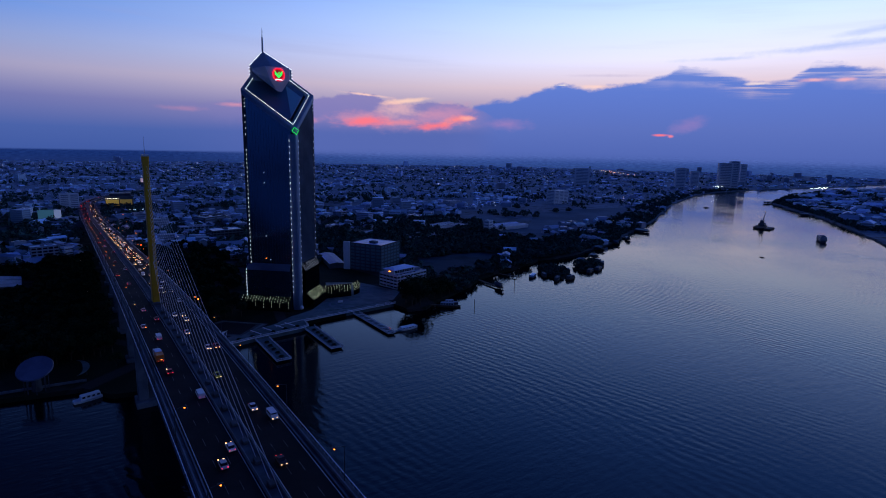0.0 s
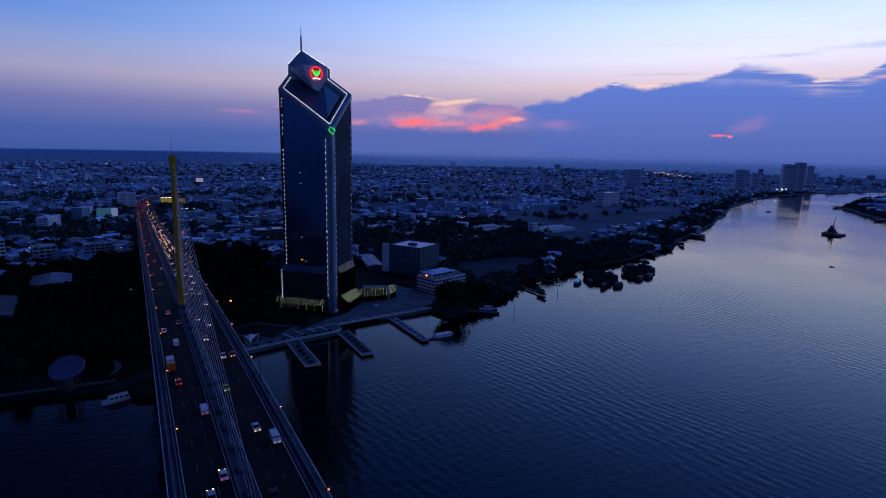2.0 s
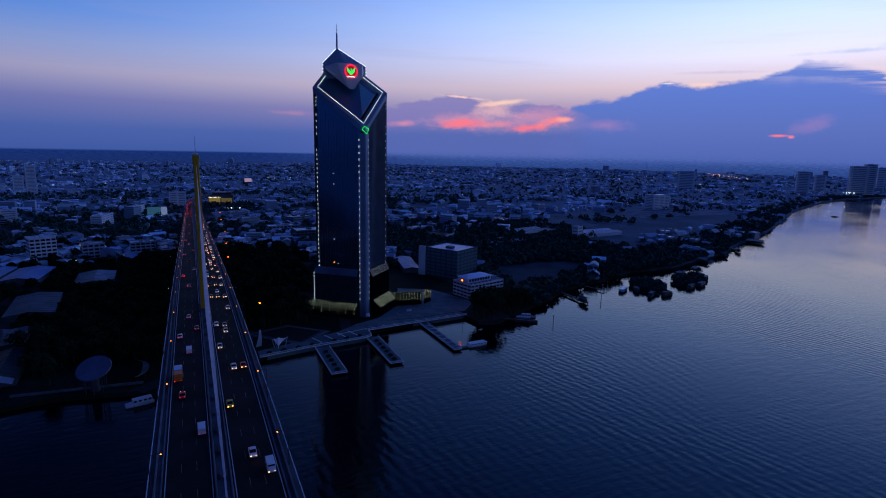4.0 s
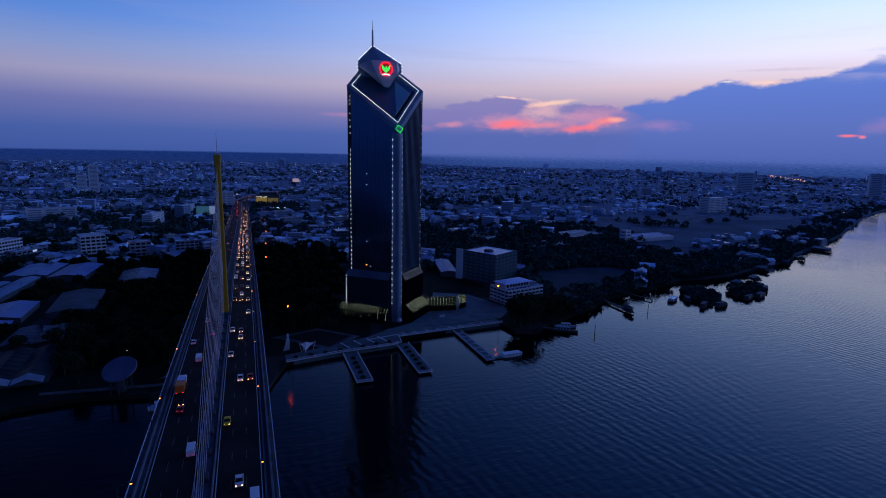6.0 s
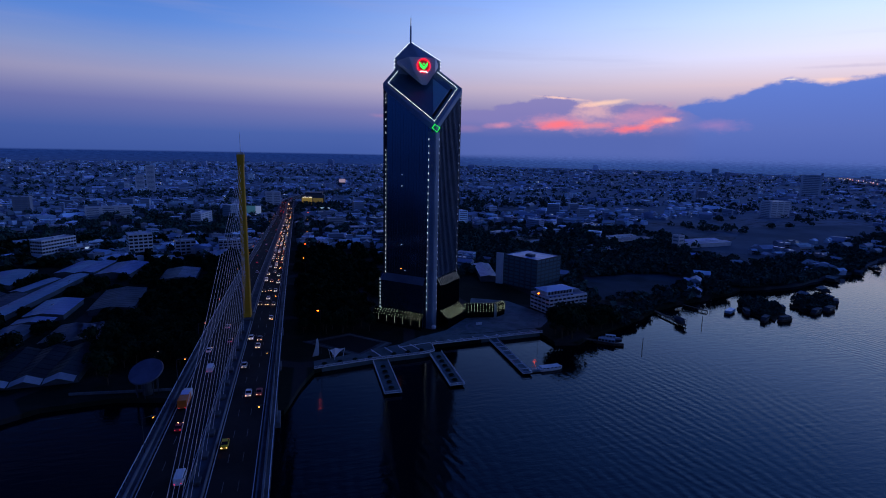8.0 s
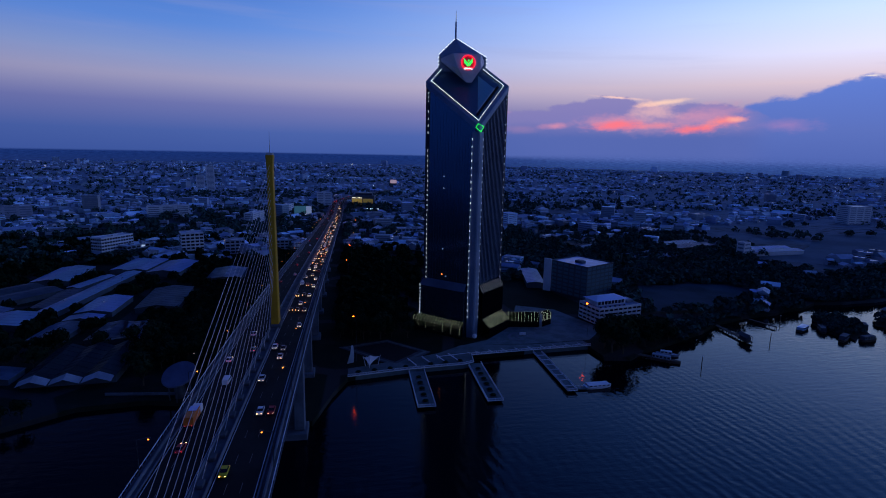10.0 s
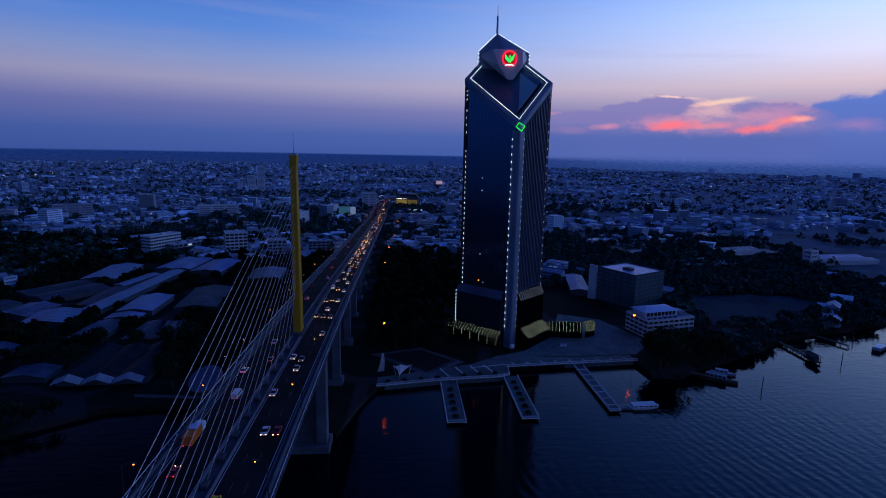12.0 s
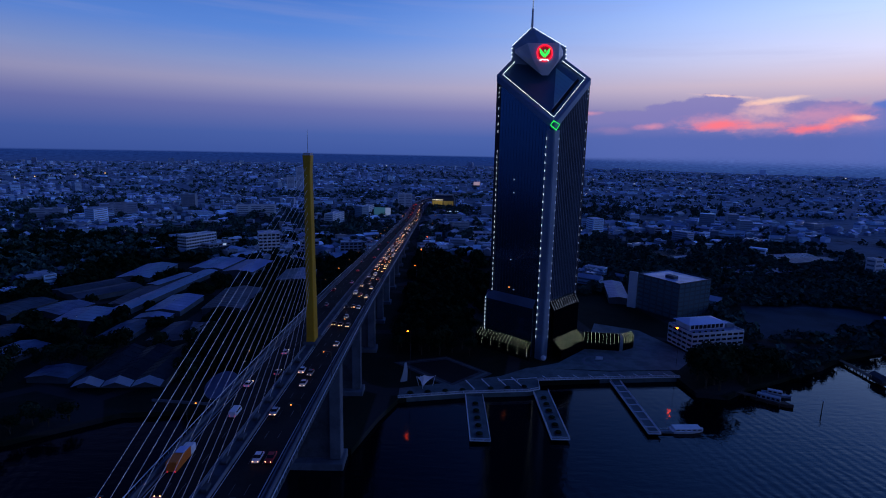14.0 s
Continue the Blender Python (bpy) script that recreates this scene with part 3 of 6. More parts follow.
def cable_fan(y, toward):
    """The stays from one pylon towards one side, all in the bridge's middle."""
    for k in range(17):
        f = k / 16
        reach, top = 22 + f * 175, 76 + f * 45.5
        ya = y + toward * reach
        za = deck_z(ya) + .7
        c = thing("stay_cable", "pale sheathed stay cables rising from the median to the pylon", "cable", group="stay cables")
        part("strand", bm_rod((0, ya, za), (0, y + toward * 1.6, top), .047, .047, n=6), M_CABLE, c)
        part("anchor_block", bm_box(-.7, .7, ya - 1.3, ya + 1.3, za - .39, za + .55, bevel=.12), M_CONC_D, c, "weathered concrete anchor block")


for base, toward in ((0, -1), (-450, 1)):
    cable_fan(base, toward)


def bridge_pier(y, wide, deep, foot):
    top = deck_z(y) - 4.0
    p = thing("bridge_pier", "tall concrete wall pier below the bridge deck", "pier", group="bridge piers")
    for s in (-1, 1):
        part("column", bm_box(s * wide - 2.3, s * wide + 2.3, y - deep, y + deep, foot + 2.4, top, bevel=.3), M_CONC, p)
    part("web", bm_box(-wide + 2.3, wide - 2.3, y - deep * .5, y + deep * .5, foot + 2.4, top), M_CONC_D, p)
    part("footing", bm_box(-wide - 3.6, wide + 3.6, y - deep - 3, y + deep + 3, -3 if foot < 1 else foot - 1, foot + 2.4, bevel=.3), M_CONC, p)


for y, wide, deep, foot in ((0, 9.0, 3.0, .6), (61, 8, 1.8, LAND), (122, 8, 1.8, LAND), (180, 7, 1.5, LAND), (230, 7, 1.5, LAND), (280, 7, 1.5, LAND), (330, 7, 1.3, LAND), (380, 6.5, 1.3, LAND),
                           (430, 6.5, 1.3, LAND), (480, 6.5, 1.2, LAND), (530, 6, 1.2, LAND), (-450, 9, 3, .6)):
    bridge_pier(y, wide, deep, foot)

# ---------------------------------------------------------------- the glass tower
TH = radians(47.0)
TD, TL = Vector((math.cos(TH), math.sin(TH))), Vector((-math.sin(TH), math.cos(TH)))   # along the east face, along the west face
TN = Vector((114.3, 110.3))                                                               # the corner towards the river
SA, SB = 41.0, 36.6                                                                        # lengths of the west and east faces


def tp(a, b):
    """Plan: a metres along the west face from the river corner, b along the east face."""
    q = TN + a * TL + b * TD
    return q.x, q.y


def roof_z(a, b):
    return 145.2 + 28.8 * a / SA + 27.7 * b / SB


def tower():
    t = thing("office_tower", "tall dark blue glass office tower with a lit sloping diamond roof", "skyscraper", pose(0, 0, 0))
    c = 3.2   # the cut-off river corner
    ring = [(c, 0), (0, c), (0, SB), (SA, SB), (SA, 0)]
    ring = [(a, b) for a, b in ring]
    bm = bmesh.new()
    prism(bm, [tp(a, b) for a, b in ring], LAND, 0, tops=[roof_z(a, b) - 1.2 for a, b in ring])
    bmesh.ops.recalc_face_normals(bm, faces=bm.faces[:])
    part("curtain_wall", bm, M_TGLASS, t)
    # mullions of the faces that look at the river
    n = 17
    for k in range(1, n):
        a = c + (SA - c) * k / n
        bm = bmesh.new()
        prism(bm, [tp(a - .05, -.06), tp(a + .05, -.06), tp(a + .05, .02), tp(a - .05, .02)], 40, roof_z(a, 0) - 1.3)
        part("mullion", bm, M_TDARK, t)
        b = c + (SB - c) * k / n
        bm = bmesh.new()
        prism(bm, [tp(-.6, b - .3), tp(.02, b - .3), tp(.02, b + .3), tp(-.6, b + .3)], 40, roof_z(0, b) - 1.3)
        part("mullion", bm, M_TRIB, t)
    # the river corner: a full-height cladded column with a glazed cut
    bm = bmesh.new()
    prism(bm, [tp(c + 1.6, -.7), tp(-.2, -.9), tp(-.9, -.2), tp(-.7, c + 1.6), tp(.3, c + 1.6), tp(c + 1.6, .3)], LAND, 141.5)
    bmesh.ops.recalc_face_normals(bm, faces=bm.faces[:])
    part("corner_column", bm, M_TFIN, t, "pale grey-blue corner column")
    # the outer corners
    for (a, b), zt in (((SA, 0), 173.0), ((0, SB), 172.5)):
        bm = bmesh.new()
        prism(bm, [tp(a - (1.6 if a else .7), b - (1.6 if b else .7)), tp(a + .7, b - (1.6 if b else .7)), tp(a + .7, b + .7), tp(a - (1.6 if a else .7), b + .7)], LAND, zt)
        bmesh.ops.recalc_face_normals(bm, faces=bm.faces[:])
        part("corner_column", bm, M_TDARK, t, "dark clad corner column")
    # the roof's thick frame, four beams
    corners = [(0, 0), (SA, 0), (SA, SB), (0, SB)]
    w = 1.7
    inner = [(w, w), (SA - w, w), (SA - w, SB - w), (w, SB - w)]
    for k in range(4):
        (a0, b0), (a1, b1) = corners[k], corners[(k + 1) % 4]
        (i0, j0), (i1, j1) = inner[k], inner[(k + 1) % 4]
        o = 1.0
        ex = lambda a, b: (a + (o if a > 1 else -o), b + (o if b > 1 else -o))
        bm = bmesh.new()
        vs = []
        for dz in (-3.4, .9):
            for a, b in (ex(a0, b0), ex(a1, b1), (i1, j1), (i0, j0)):
                vs.append(bm.verts.new((*tp(a, b), roof_z(a, b) + dz)))
        for q in ((3, 2, 1, 0), (4, 5, 6, 7), (0, 1, 5, 4), (1, 2, 6, 5), (2, 3, 7, 6), (3, 0, 4, 7)):
            bm.faces.new([vs[i] for i in q])
        bmesh.ops.recalc_face_normals(bm, faces=bm.faces[:])
        bmesh.ops.bevel(bm, geom=bm.edges[:], offset=.3, segments=1, affect="EDGES")
        part("roof_frame", bm, M_TFIN, t, "blue-grey sloping roof frame")
        # the light line on it
        lift = 1.1
        pa = Vector((*tp(i0, j0), roof_z(i0, j0) + lift))
        pb = Vector((*tp(i1, j1), roof_z(i1, j1) + lift))
        part("light_line", bm_rod(pa, pb, .10, n=4), L_NEON, t)
    bm = bmesh.new()
    rows = [[bm.verts.new((*tp(w + (SA - 2 * w) * i / 12, w + (SB - 2 * w) * j / 10), roof_z(w + (SA - 2 * w) * i / 12, w + (SB - 2 * w) * j / 10) - .4)) for j in range(11)] for i in range(13)]
    for i in range(12):
        for j in range(10):
            bm.faces.new((rows[i][j], rows[i + 1][j], rows[i + 1][j + 1], rows[i][j + 1]))
    part("roof_glazing", bm, M_ROOFGLASS, t, "dark sloping roof glazing")
    # the sunk terrace with a teal glass wall
    z_at = lambda a, b, d: (*tp(a, b), roof_z(a, b) + d)
    bm = bmesh.new()
    tri = [(5.6, 7.0), (5.6, SB - 7.5), (19.0, SB - 7.5)]
    slab(bm, [z_at(a, b, .0) for a, b in tri])
    part("terrace_glass", bm, M_TEAL, t, "teal glass terrace wall")
    bm = bmesh.new()
    slab(bm, [z_at(a, b, .02) for a, b in ((3.9, 4.4), (3.9, SB - 4.4), (5.5, SB - 4.4), (5.5, 4.4))])
    part("terrace_gap", bm, M_RUBBER, t, "dark gap beside the terrace")
    part("terrace_rail", bm_rod(z_at(5.6, 6, .5), z_at(5.6, SB - 7.5, .5), .14), M_CROWN, t)
    for k in range(9):
        f = (k + .5) / 9
        part("glazing_bar", bm_rod(z_at(5.7, 7.0 + f * (SB - 14.5), .12), z_at(5.6 + f * 13.2, 7.0 + f * (SB - 14.5), .12), .06, n=4), M_TFIN, t)
    # the green light square on the river corner
    q = Vector((*tp(-1.1, -1.1), 144.0))
    side = Vector((TD.x, TD.y, 0)) * .5 - Vector((TL.x, TL.y, 0)) * .5
    side.normalize()
    g = [q - side * 2.7, q - side * .95 + Vector((0, 0, 2.5)), q + side * 2.7 + Vector((0, 0, .4)), q + side * .8 - Vector((0, 0, 2.7))]
    for k in range(4):
        part("green_light_bar", bm_rod(g[k], g[(k + 1) % 4], .19, n=4), L_GREEN, t)
    # crown at the rear corner
    cs = 24.0
    ring = [(SA - cs * .56, SB - cs * .56), (SA, SB - cs), (SA, SB), (SA - cs, SB)]
    tops = [194.6, 193.4, 192.0, 193.4]
    ap = (SA - 4.0, SB - 9.0)                                                              # the point under the mast
    bm = bmesh.new()
    lo = [bm.verts.new((*tp(a, b), 170)) for a, b in ring]
    hi = [bm.verts.new((*tp(a, b), z)) for (a, b), z in zip(ring, tops)]
    tip = bm.verts.new((*tp(*ap), 206.6))
    for k in range(4):
        bm.faces.new((lo[k], lo[(k + 1) % 4], hi[(k + 1) % 4], hi[k]))
        bm.faces.new((hi[k], hi[(k + 1) % 4], tip))
    bm.faces.new(lo[::-1])
    bmesh.ops.recalc_face_normals(bm, faces=bm.faces[:])
    part("crown", bm, M_TFIN, t, "blue-grey crown block with a sloping top")
    for (a, b), zt in ((ring[1], 193.5), (ring[3], 193.5)):
        for dz in (-1.4, -4.0, -6.4):
            part("crown_light", bm_box(-.45, .45, -.45, .45, -.2, .2, m=Matrix.Translation((*tp(a, b), zt + dz))), L_DASH, t)
        pa, pb = Vector((*tp(a, b), zt + .25)), Vector((*tp(*ap), 206.85))
        part("light_line", bm_rod(pa, pb, .10, n=4), L_NEON, t)
    # the sign box on the crown's river corner
    fc = Vector(tp(SA, SB)) - (TD + TL).normalized() * 30.0
    out = -(TD + TL).normalized()
    sd = Vector((-out.y, out.x))
    if sd.x < 0:
        sd = -sd
    P = lambda s, o, z: (*(fc + sd * s + out * o), z)
    bm = bmesh.new()
    # front panel, two sides and the underside that runs to a point
    A = [bm.verts.new(v) for v in (P(-10.5, 3.2, 192.4), P(8.6, 3.2, 192.8), P(8.6, 3.2, 183.6), P(-7.0, 3.2, 183.2))]
    Bk = [bm.verts.new(v) for v in (P(-15.4, -12, 191.4), P(15.0, -12, 191.0), P(15.0, -12, 188.6), P(-15.4, -12, 189.2))]
    tip = [bm.verts.new(v) for v in (P(-.4, .4, 174.6), P(3.4, .4, 174.6))]
    for f in ((A[0], A[1], A[2], A[3]), (A[1], Bk[1], Bk[2], A[2]), (Bk[0], A[0], A[3], Bk[3]), (A[3], A[2], tip[1], tip[0]), (A[2], Bk[2], tip[1]), (Bk[3], A[3], tip[0]), (Bk[0], Bk[1], A[1], A[0]), (Bk[3], tip[0], tip[1], Bk[2])):
        bm.faces.new(f)
    bmesh.ops.recalc_face_normals(bm, faces=bm.faces[:])
    part("sign_box", bm, M_CROWN, t, "pale faceted sign box")
    # the sign: a red ring round a green leaf shape over a white wave
    o3 = lambda s, z, d=3.6: Vector(P(s, d, z))
    bm = bmesh.new()
    n, loops = 36, []
    for k in range(n):
        a0 = 2 * math.pi * k / n
        loops.append([bm.verts.new(o3((4.5 + .42 * math.cos(g)) * math.cos(a0), 187.0 + (4.5 + .42 * math.cos(g)) * math.sin(a0), 3.6 + .46 * math.sin(g))) for g in (0, 1.57, 3.14, 4.71)])
    for k in range(n):
        p0, p1 = loops[k], loops[(k + 1) % n]
        for i in range(4):
            bm.faces.new((p0[i], p1[i], p1[(i + 1) % 4], p0[(i + 1) % 4]))
    bmesh.ops.recalc_face_normals(bm, faces=bm.faces[:])
    part("sign_ring", bm, L_RED, t, "glowing red sign ring")
    bm = bmesh.new()
    slab(bm, [o3(4.3 * math.cos(2 * math.pi * k / 24), 187.0 + 4.3 * math.sin(2 * math.pi * k / 24), 3.35) for k in range(24)])
    part("sign_backing", bm, L_REDDIM, t, "dim red sign backing")
    bm = bmesh.new()
    for pts in (((-3.3, 190.0), (-2.7, 186.6), (-.2, 184.2), (.1, 186.4), (-1.7, 188.2)), ((3.2, 190.4), (2.7, 186.8), (.2, 184.2), (.4, 186.6), (1.7, 188.4)), ((-.5, 188.2), (.2, 187.0), (.8, 188.4), (.1, 189.2))):
        slab(bm, [o3(s, z, 3.62) for s, z in pts])
    part("sign_leaf", bm, L_GREEN, t, "glowing green sign shape")
    part("sign_wave", bm_box(-2.8, 2.8, -.1, .1, -.5, .5, m=Matrix.Translation(o3(0, 183.0, 3.7)) @ Matrix.Rotation(math.atan2(sd.y, sd.x), 4, "Z")), L_NEON, t, "white sign base")
    # mast
    B = (*tp(*ap), 206.0)
    mast = part("mast", bm_rod(B, (B[0], B[1], 217.5), .8, .6, n=10), M_STEEL, t)
    part("mast_top", bm_rod((B[0], B[1], 217.5), (B[0], B[1], 224.6), .32, .08), M_STEEL, mast)
    for k in range(4):
        z = 218.0 + k * 1.4
        part("mast_ring", bm_rod((B[0], B[1], z), (B[0], B[1], z + .6), .55, n=8), L_DIM, mast)
    # dashes of light up the edges
    dash_w = bm_box(-.14, .14, -.14, .14, -.66, .66)
    me = bpy.data.meshes.new("light_dash")
    dash_w.to_mesh(me)
    dash_w.free()
    me.materials.append(L_DASH)
    me2 = me.copy()
    me2.materials.clear()
    me2.materials.append(L_DIM)
    climb = lambda z0, z1, step: [z0 + k * step for k in range(int((z1 - z0) / step) + 1)]
    for (a, b), heights, mesh in (((SA - 1.4, -.75), climb(40.5, 130, 3.4) + [141.0, 145.6, 150.2, 154.8], me), ((c + 1.2, -1.0), climb(17, 138, 4.6), me),
                                  ((-1.0, c + 1.0), climb(17, 138, 4.6), me2), ((-.75, SB - 1.2), climb(18, 150, 5.4), me2)):
        for z in heights:
            d = new("light_dash", mesh)
            d.parent = t
            d.matrix_basis = Matrix.Translation((*tp(a, b), z))
    for a, b, mesh in ((SA - 1.4, -.75, me), (-.75, SB - 1.2, me2)):                           # three short slanting lights below each eave
        for z in (161.6, 164.3, 167.0):
            d = new("light_dash", mesh)
            d.parent = t
            d.matrix_basis = Matrix.Translation((*tp(a, b), z)) @ Matrix.Rotation(radians(35), 4, Vector((TN.x - 60, TN.y + 300, 0)).normalized()) @ Matrix.Diagonal((1, 1, .8, 1))
    # the wider lower storeys with their sloping shoulder
    lo = 3.2
    bm = bmesh.new()
    vs = [[bm.verts.new((*tp(a, b), z)) for a, b in ((c + 3, bb), (SA + (2.4 if bb < 0 else .4), bb))] for bb, z in ((-lo, LAND), (-lo, 34.5), (-.2, 39.5))]
    for p0, p1 in zip(vs, vs[1:]):
        bm.faces.new((p0[0], p0[1], p1[1], p1[0]))
    for k in (0, 1):
        bm.faces.new([vs[0][k], vs[1][k], vs[2][k], bm.verts.new((*tp((c + 3, SA + .4)[k], -.2), LAND))])
    bmesh.ops.recalc_face_normals(bm, faces=bm.faces[:])
    part("lower_block", bm, M_TGLASS, t)
    bm = bmesh.new()
    slab(bm, [(*tp(c + 3, -lo - .05), 34.6), (*tp(SA + 2.4, -lo - .05), 34.6), (*tp(SA + .4, -.25), 39.65), (*tp(c + 3, -.25), 39.65)])
    part("shoulder", bm, M_TRIB, t, "blue-grey sloping shoulder")
    bm = bmesh.new()
    vs = [[bm.verts.new((*tp(aa, b), z)) for b in (c + 3, SB)] for aa, z in ((-lo, LAND), (-lo, 33.5), (-.2, 38.5))]
    for p0, p1 in zip(vs, vs[1:]):
        bm.faces.new((p0[0], p0[1], p1[1], p1[0]))
    bmesh.ops.recalc_face_normals(bm, faces=bm.faces[:])
    part("lower_block", bm, M_CANOPY, t, "dark glazed lower storeys")
    for k in range(12):
        b = c + 3.6 + (SB - c - 4.4) * k / 11
        part("shoulder_rib", bm_rod((*tp(-lo - .1, b), 33.6), (*tp(-.3, b), 38.7), .075, n=4), L_PALERIB, t, "dim lit shoulder rib")
    for k in range(9):
        z = 14 + k * 2.6
        d = new("light_dash", me)
        d.parent = t
        d.matrix_basis = Matrix.Translation((*tp(SA + 1.6, -lo - .4), z))
    for a, z, mat in ((26, 62, L_WINB), (26, 104, L_WINB), (26.5, 44, L_AMBER), (23, 43, L_DIM), (26, 112, L_DIM)):
        part("lit_window", bm_box(a - .4, a + .4, -.55, -.42, z - .28, z + .28, m=Matrix(((TL.x, TD.x, 0, TN.x), (TL.y, TD.y, 0, TN.y), (0, 0, 1, 0), (0, 0, 0, 1)))), mat, t)
    part("entrance_disc", bm_ball(1.7, 2, (*tp(-3.2, -3.2), 5.6), 1.0), M_CROWN, t, "round stone medallion at the corner foot", smooth=True)
    return t


TOWER = tower()


def canopy(name, a0, b0, a1, b1, out, ribs, z_hi, z_lo, depth, label):
    """A sloping lean-to with glowing ribs, its foot turned down to the ground."""
    t = thing(name, label, "canopy", group="tower canopies")
    bm = bmesh.new()
    oa, ob = out
    q = [bm.verts.new(v) for v in ((*tp(a0, b0), z_hi), (*tp(a1, b1), z_hi), (*tp(a1 + oa * depth, b1 + ob * depth), z_lo), (*tp(a0 + oa * depth, b0 + ob * depth), z_lo))]
    g = [bm.verts.new(v) for v in ((*tp(a1 + oa * depth, b1 + ob * depth), LAND - .3), (*tp(a0 + oa * depth, b0 + ob * depth), LAND - .3))]
    bm.faces.new(q)
    bm.faces.new((q[3], q[2], g[0], g[1]))
    part("glazed_slope", bm, M_CANOPY, t, "dark glass canopy slope")
    for k in range(ribs):
        f = (k + .5) / ribs
        a, b = a0 + f * (a1 - a0), b0 + f * (b1 - b0)
        up, lo = (*tp(a + oa * .2, b + ob * .2), z_hi + .2), (*tp(a + oa * (depth + .15), b + ob * (depth + .15)), z_lo + .1)
        part("lit_rib", bm_rod(up, lo, .04, n=4), L_WARMRIB, t)
        if ribs < 11 or ribs == 18 and k % 3 == 0:
            part("rib_foot", bm_rod(lo, (lo[0], lo[1], z_lo - 4.6), .035, n=4), L_WARMRIB if k % 3 == 0 or ribs < 13 else L_DIM, t)
    return t


canopy("entrance_canopy", 5.0, -3.3, SA + 6, -3.3, (0, -1), 18, 13.4, 9.6, 4.2, "sloping glass canopy with glowing pale yellow ribs along the tower foot")
canopy("entrance_canopy", -3.3, 6.0, -3.3, SB - 1, (-1, 0), 14, 15.0, 9.6, 6.5, "sloping glass canopy with glowing pale yellow ribs along the tower foot")
canopy("entrance_canopy", -6.5, SB + 1, -26.0, SB + 15, (-.58, -.8), 10, 13.5, 11.6, 2.6, "low wing canopy with glowing ribs turning the corner")
canopy("entrance_canopy", -26.4, SB + 15.3, -28.9, SB + 25.8, (-.97, -.23), 6, 13.5, 11.6, 2.6, "low wing canopy with glowing ribs turning the corner")

# ---------------------------------------------------------------- waterside promenade and piers
def rail_run(parent, pts, h=1.05, every=3.0, z=1.55):
    """A white rail on posts along a line; rail and posts as parts."""
    for (x0, y0), (x1, y1) in zip(pts, pts[1:]):
        part("handrail", bm_rod((x0, y0, z + h), (x1, y1, z + h), .14, n=4), M_RAILP, parent)
        part("midrail", bm_rod((x0, y0, z + h * .55), (x1, y1, z + h * .55), .07, n=4), M_RAILP, parent)
        n = max(1, int(math.hypot(x1 - x0, y1 - y0) / every))
        for k in range(n):
            f = k / n
            x, y = x0 + f * (x1 - x0), y0 + f * (y1 - y0)
            part("rail_post", bm_box(x - .09, x + .09, y - .09, y + .09, z - .1, z + h), M_RAILP, parent)


def jetty(x0, x1, y0, y1, beds, label):
    """A pier on piles with white rails, planters down its middle and cross beams."""
    t = thing("jetty", label, "pier", group="white-railed piers")
    part("deck", bm_box(x0, x1, y0, y1, 1.0, 1.5, bevel=.06), M_DECKING, t)
    part("edge_beam", bm_box(x0 - .25, x0, y0, y1, 1.25, 1.62), M_RAILP, t, "white edge beam")
    part("edge_beam", bm_box(x1, x1 + .25, y0, y1, 1.25, 1.62), M_RAILP, t, "white edge beam")
    part("edge_beam", bm_box(x0 - .25, x1 + .25, y0 - .25, y0, 1.25, 1.62), M_RAILP, t, "white edge beam")
    y = y0 + 1.5
    while y < y1:
        for x in (x0 + .5, x1 - .5):
            part("pile", bm_rod((x, y, -3), (x, y, 1.05), .3, n=8), M_CONC_D, t)
        y += 7.5
    rail_run(t, [(x0, y1), (x0, y0), (x1, y0), (x1, y1)])
    for k in range(beds):
        y = y0 + 5.0 + k * (y1 - y0 - 8) / max(1, beds)
        p = part("planter", bm_box((x0 + x1) / 2 - 1.6, (x0 + x1) / 2 + 1.6, y - 1.7, y + 1.7, 1.5, 2.0, bevel=.1), M_CONC_D, t, "dark planter box")
        part("shrub", bm_ball(1.5, 2, ((x0 + x1) / 2, y, 2.35), .45), M_LEAF, p)
    return t


jetty(65.2, 74.2, 16.3, 61.5, 5, "long river pier with white rails and round planters")
jetty(102.0, 110.2, 18.6, 69.0, 6, "long river pier with white rails and round planters")
t3 = jetty(148.4, 153.9, 25.0, 83.0, 0, "narrow river pier with white rails and cross beams")
for k in range(7):
    y = 31 + k * 7.6
    part("cross_beam", bm_box(148.6, 153.7, y - .2, y + .2, 1.5, 1.75), M_RAILP, t3, "white cross beam")

QUAY = [(30, 54.9), (64, 61.4), (99, 65.0), (105.4, 68.0), (106.5, 79.6), (147, 83.4), (190, 87.2), (188, 96), (150, 93), (118, 96), (104, 97), (86, 84), (60, 75), (30, 66)]


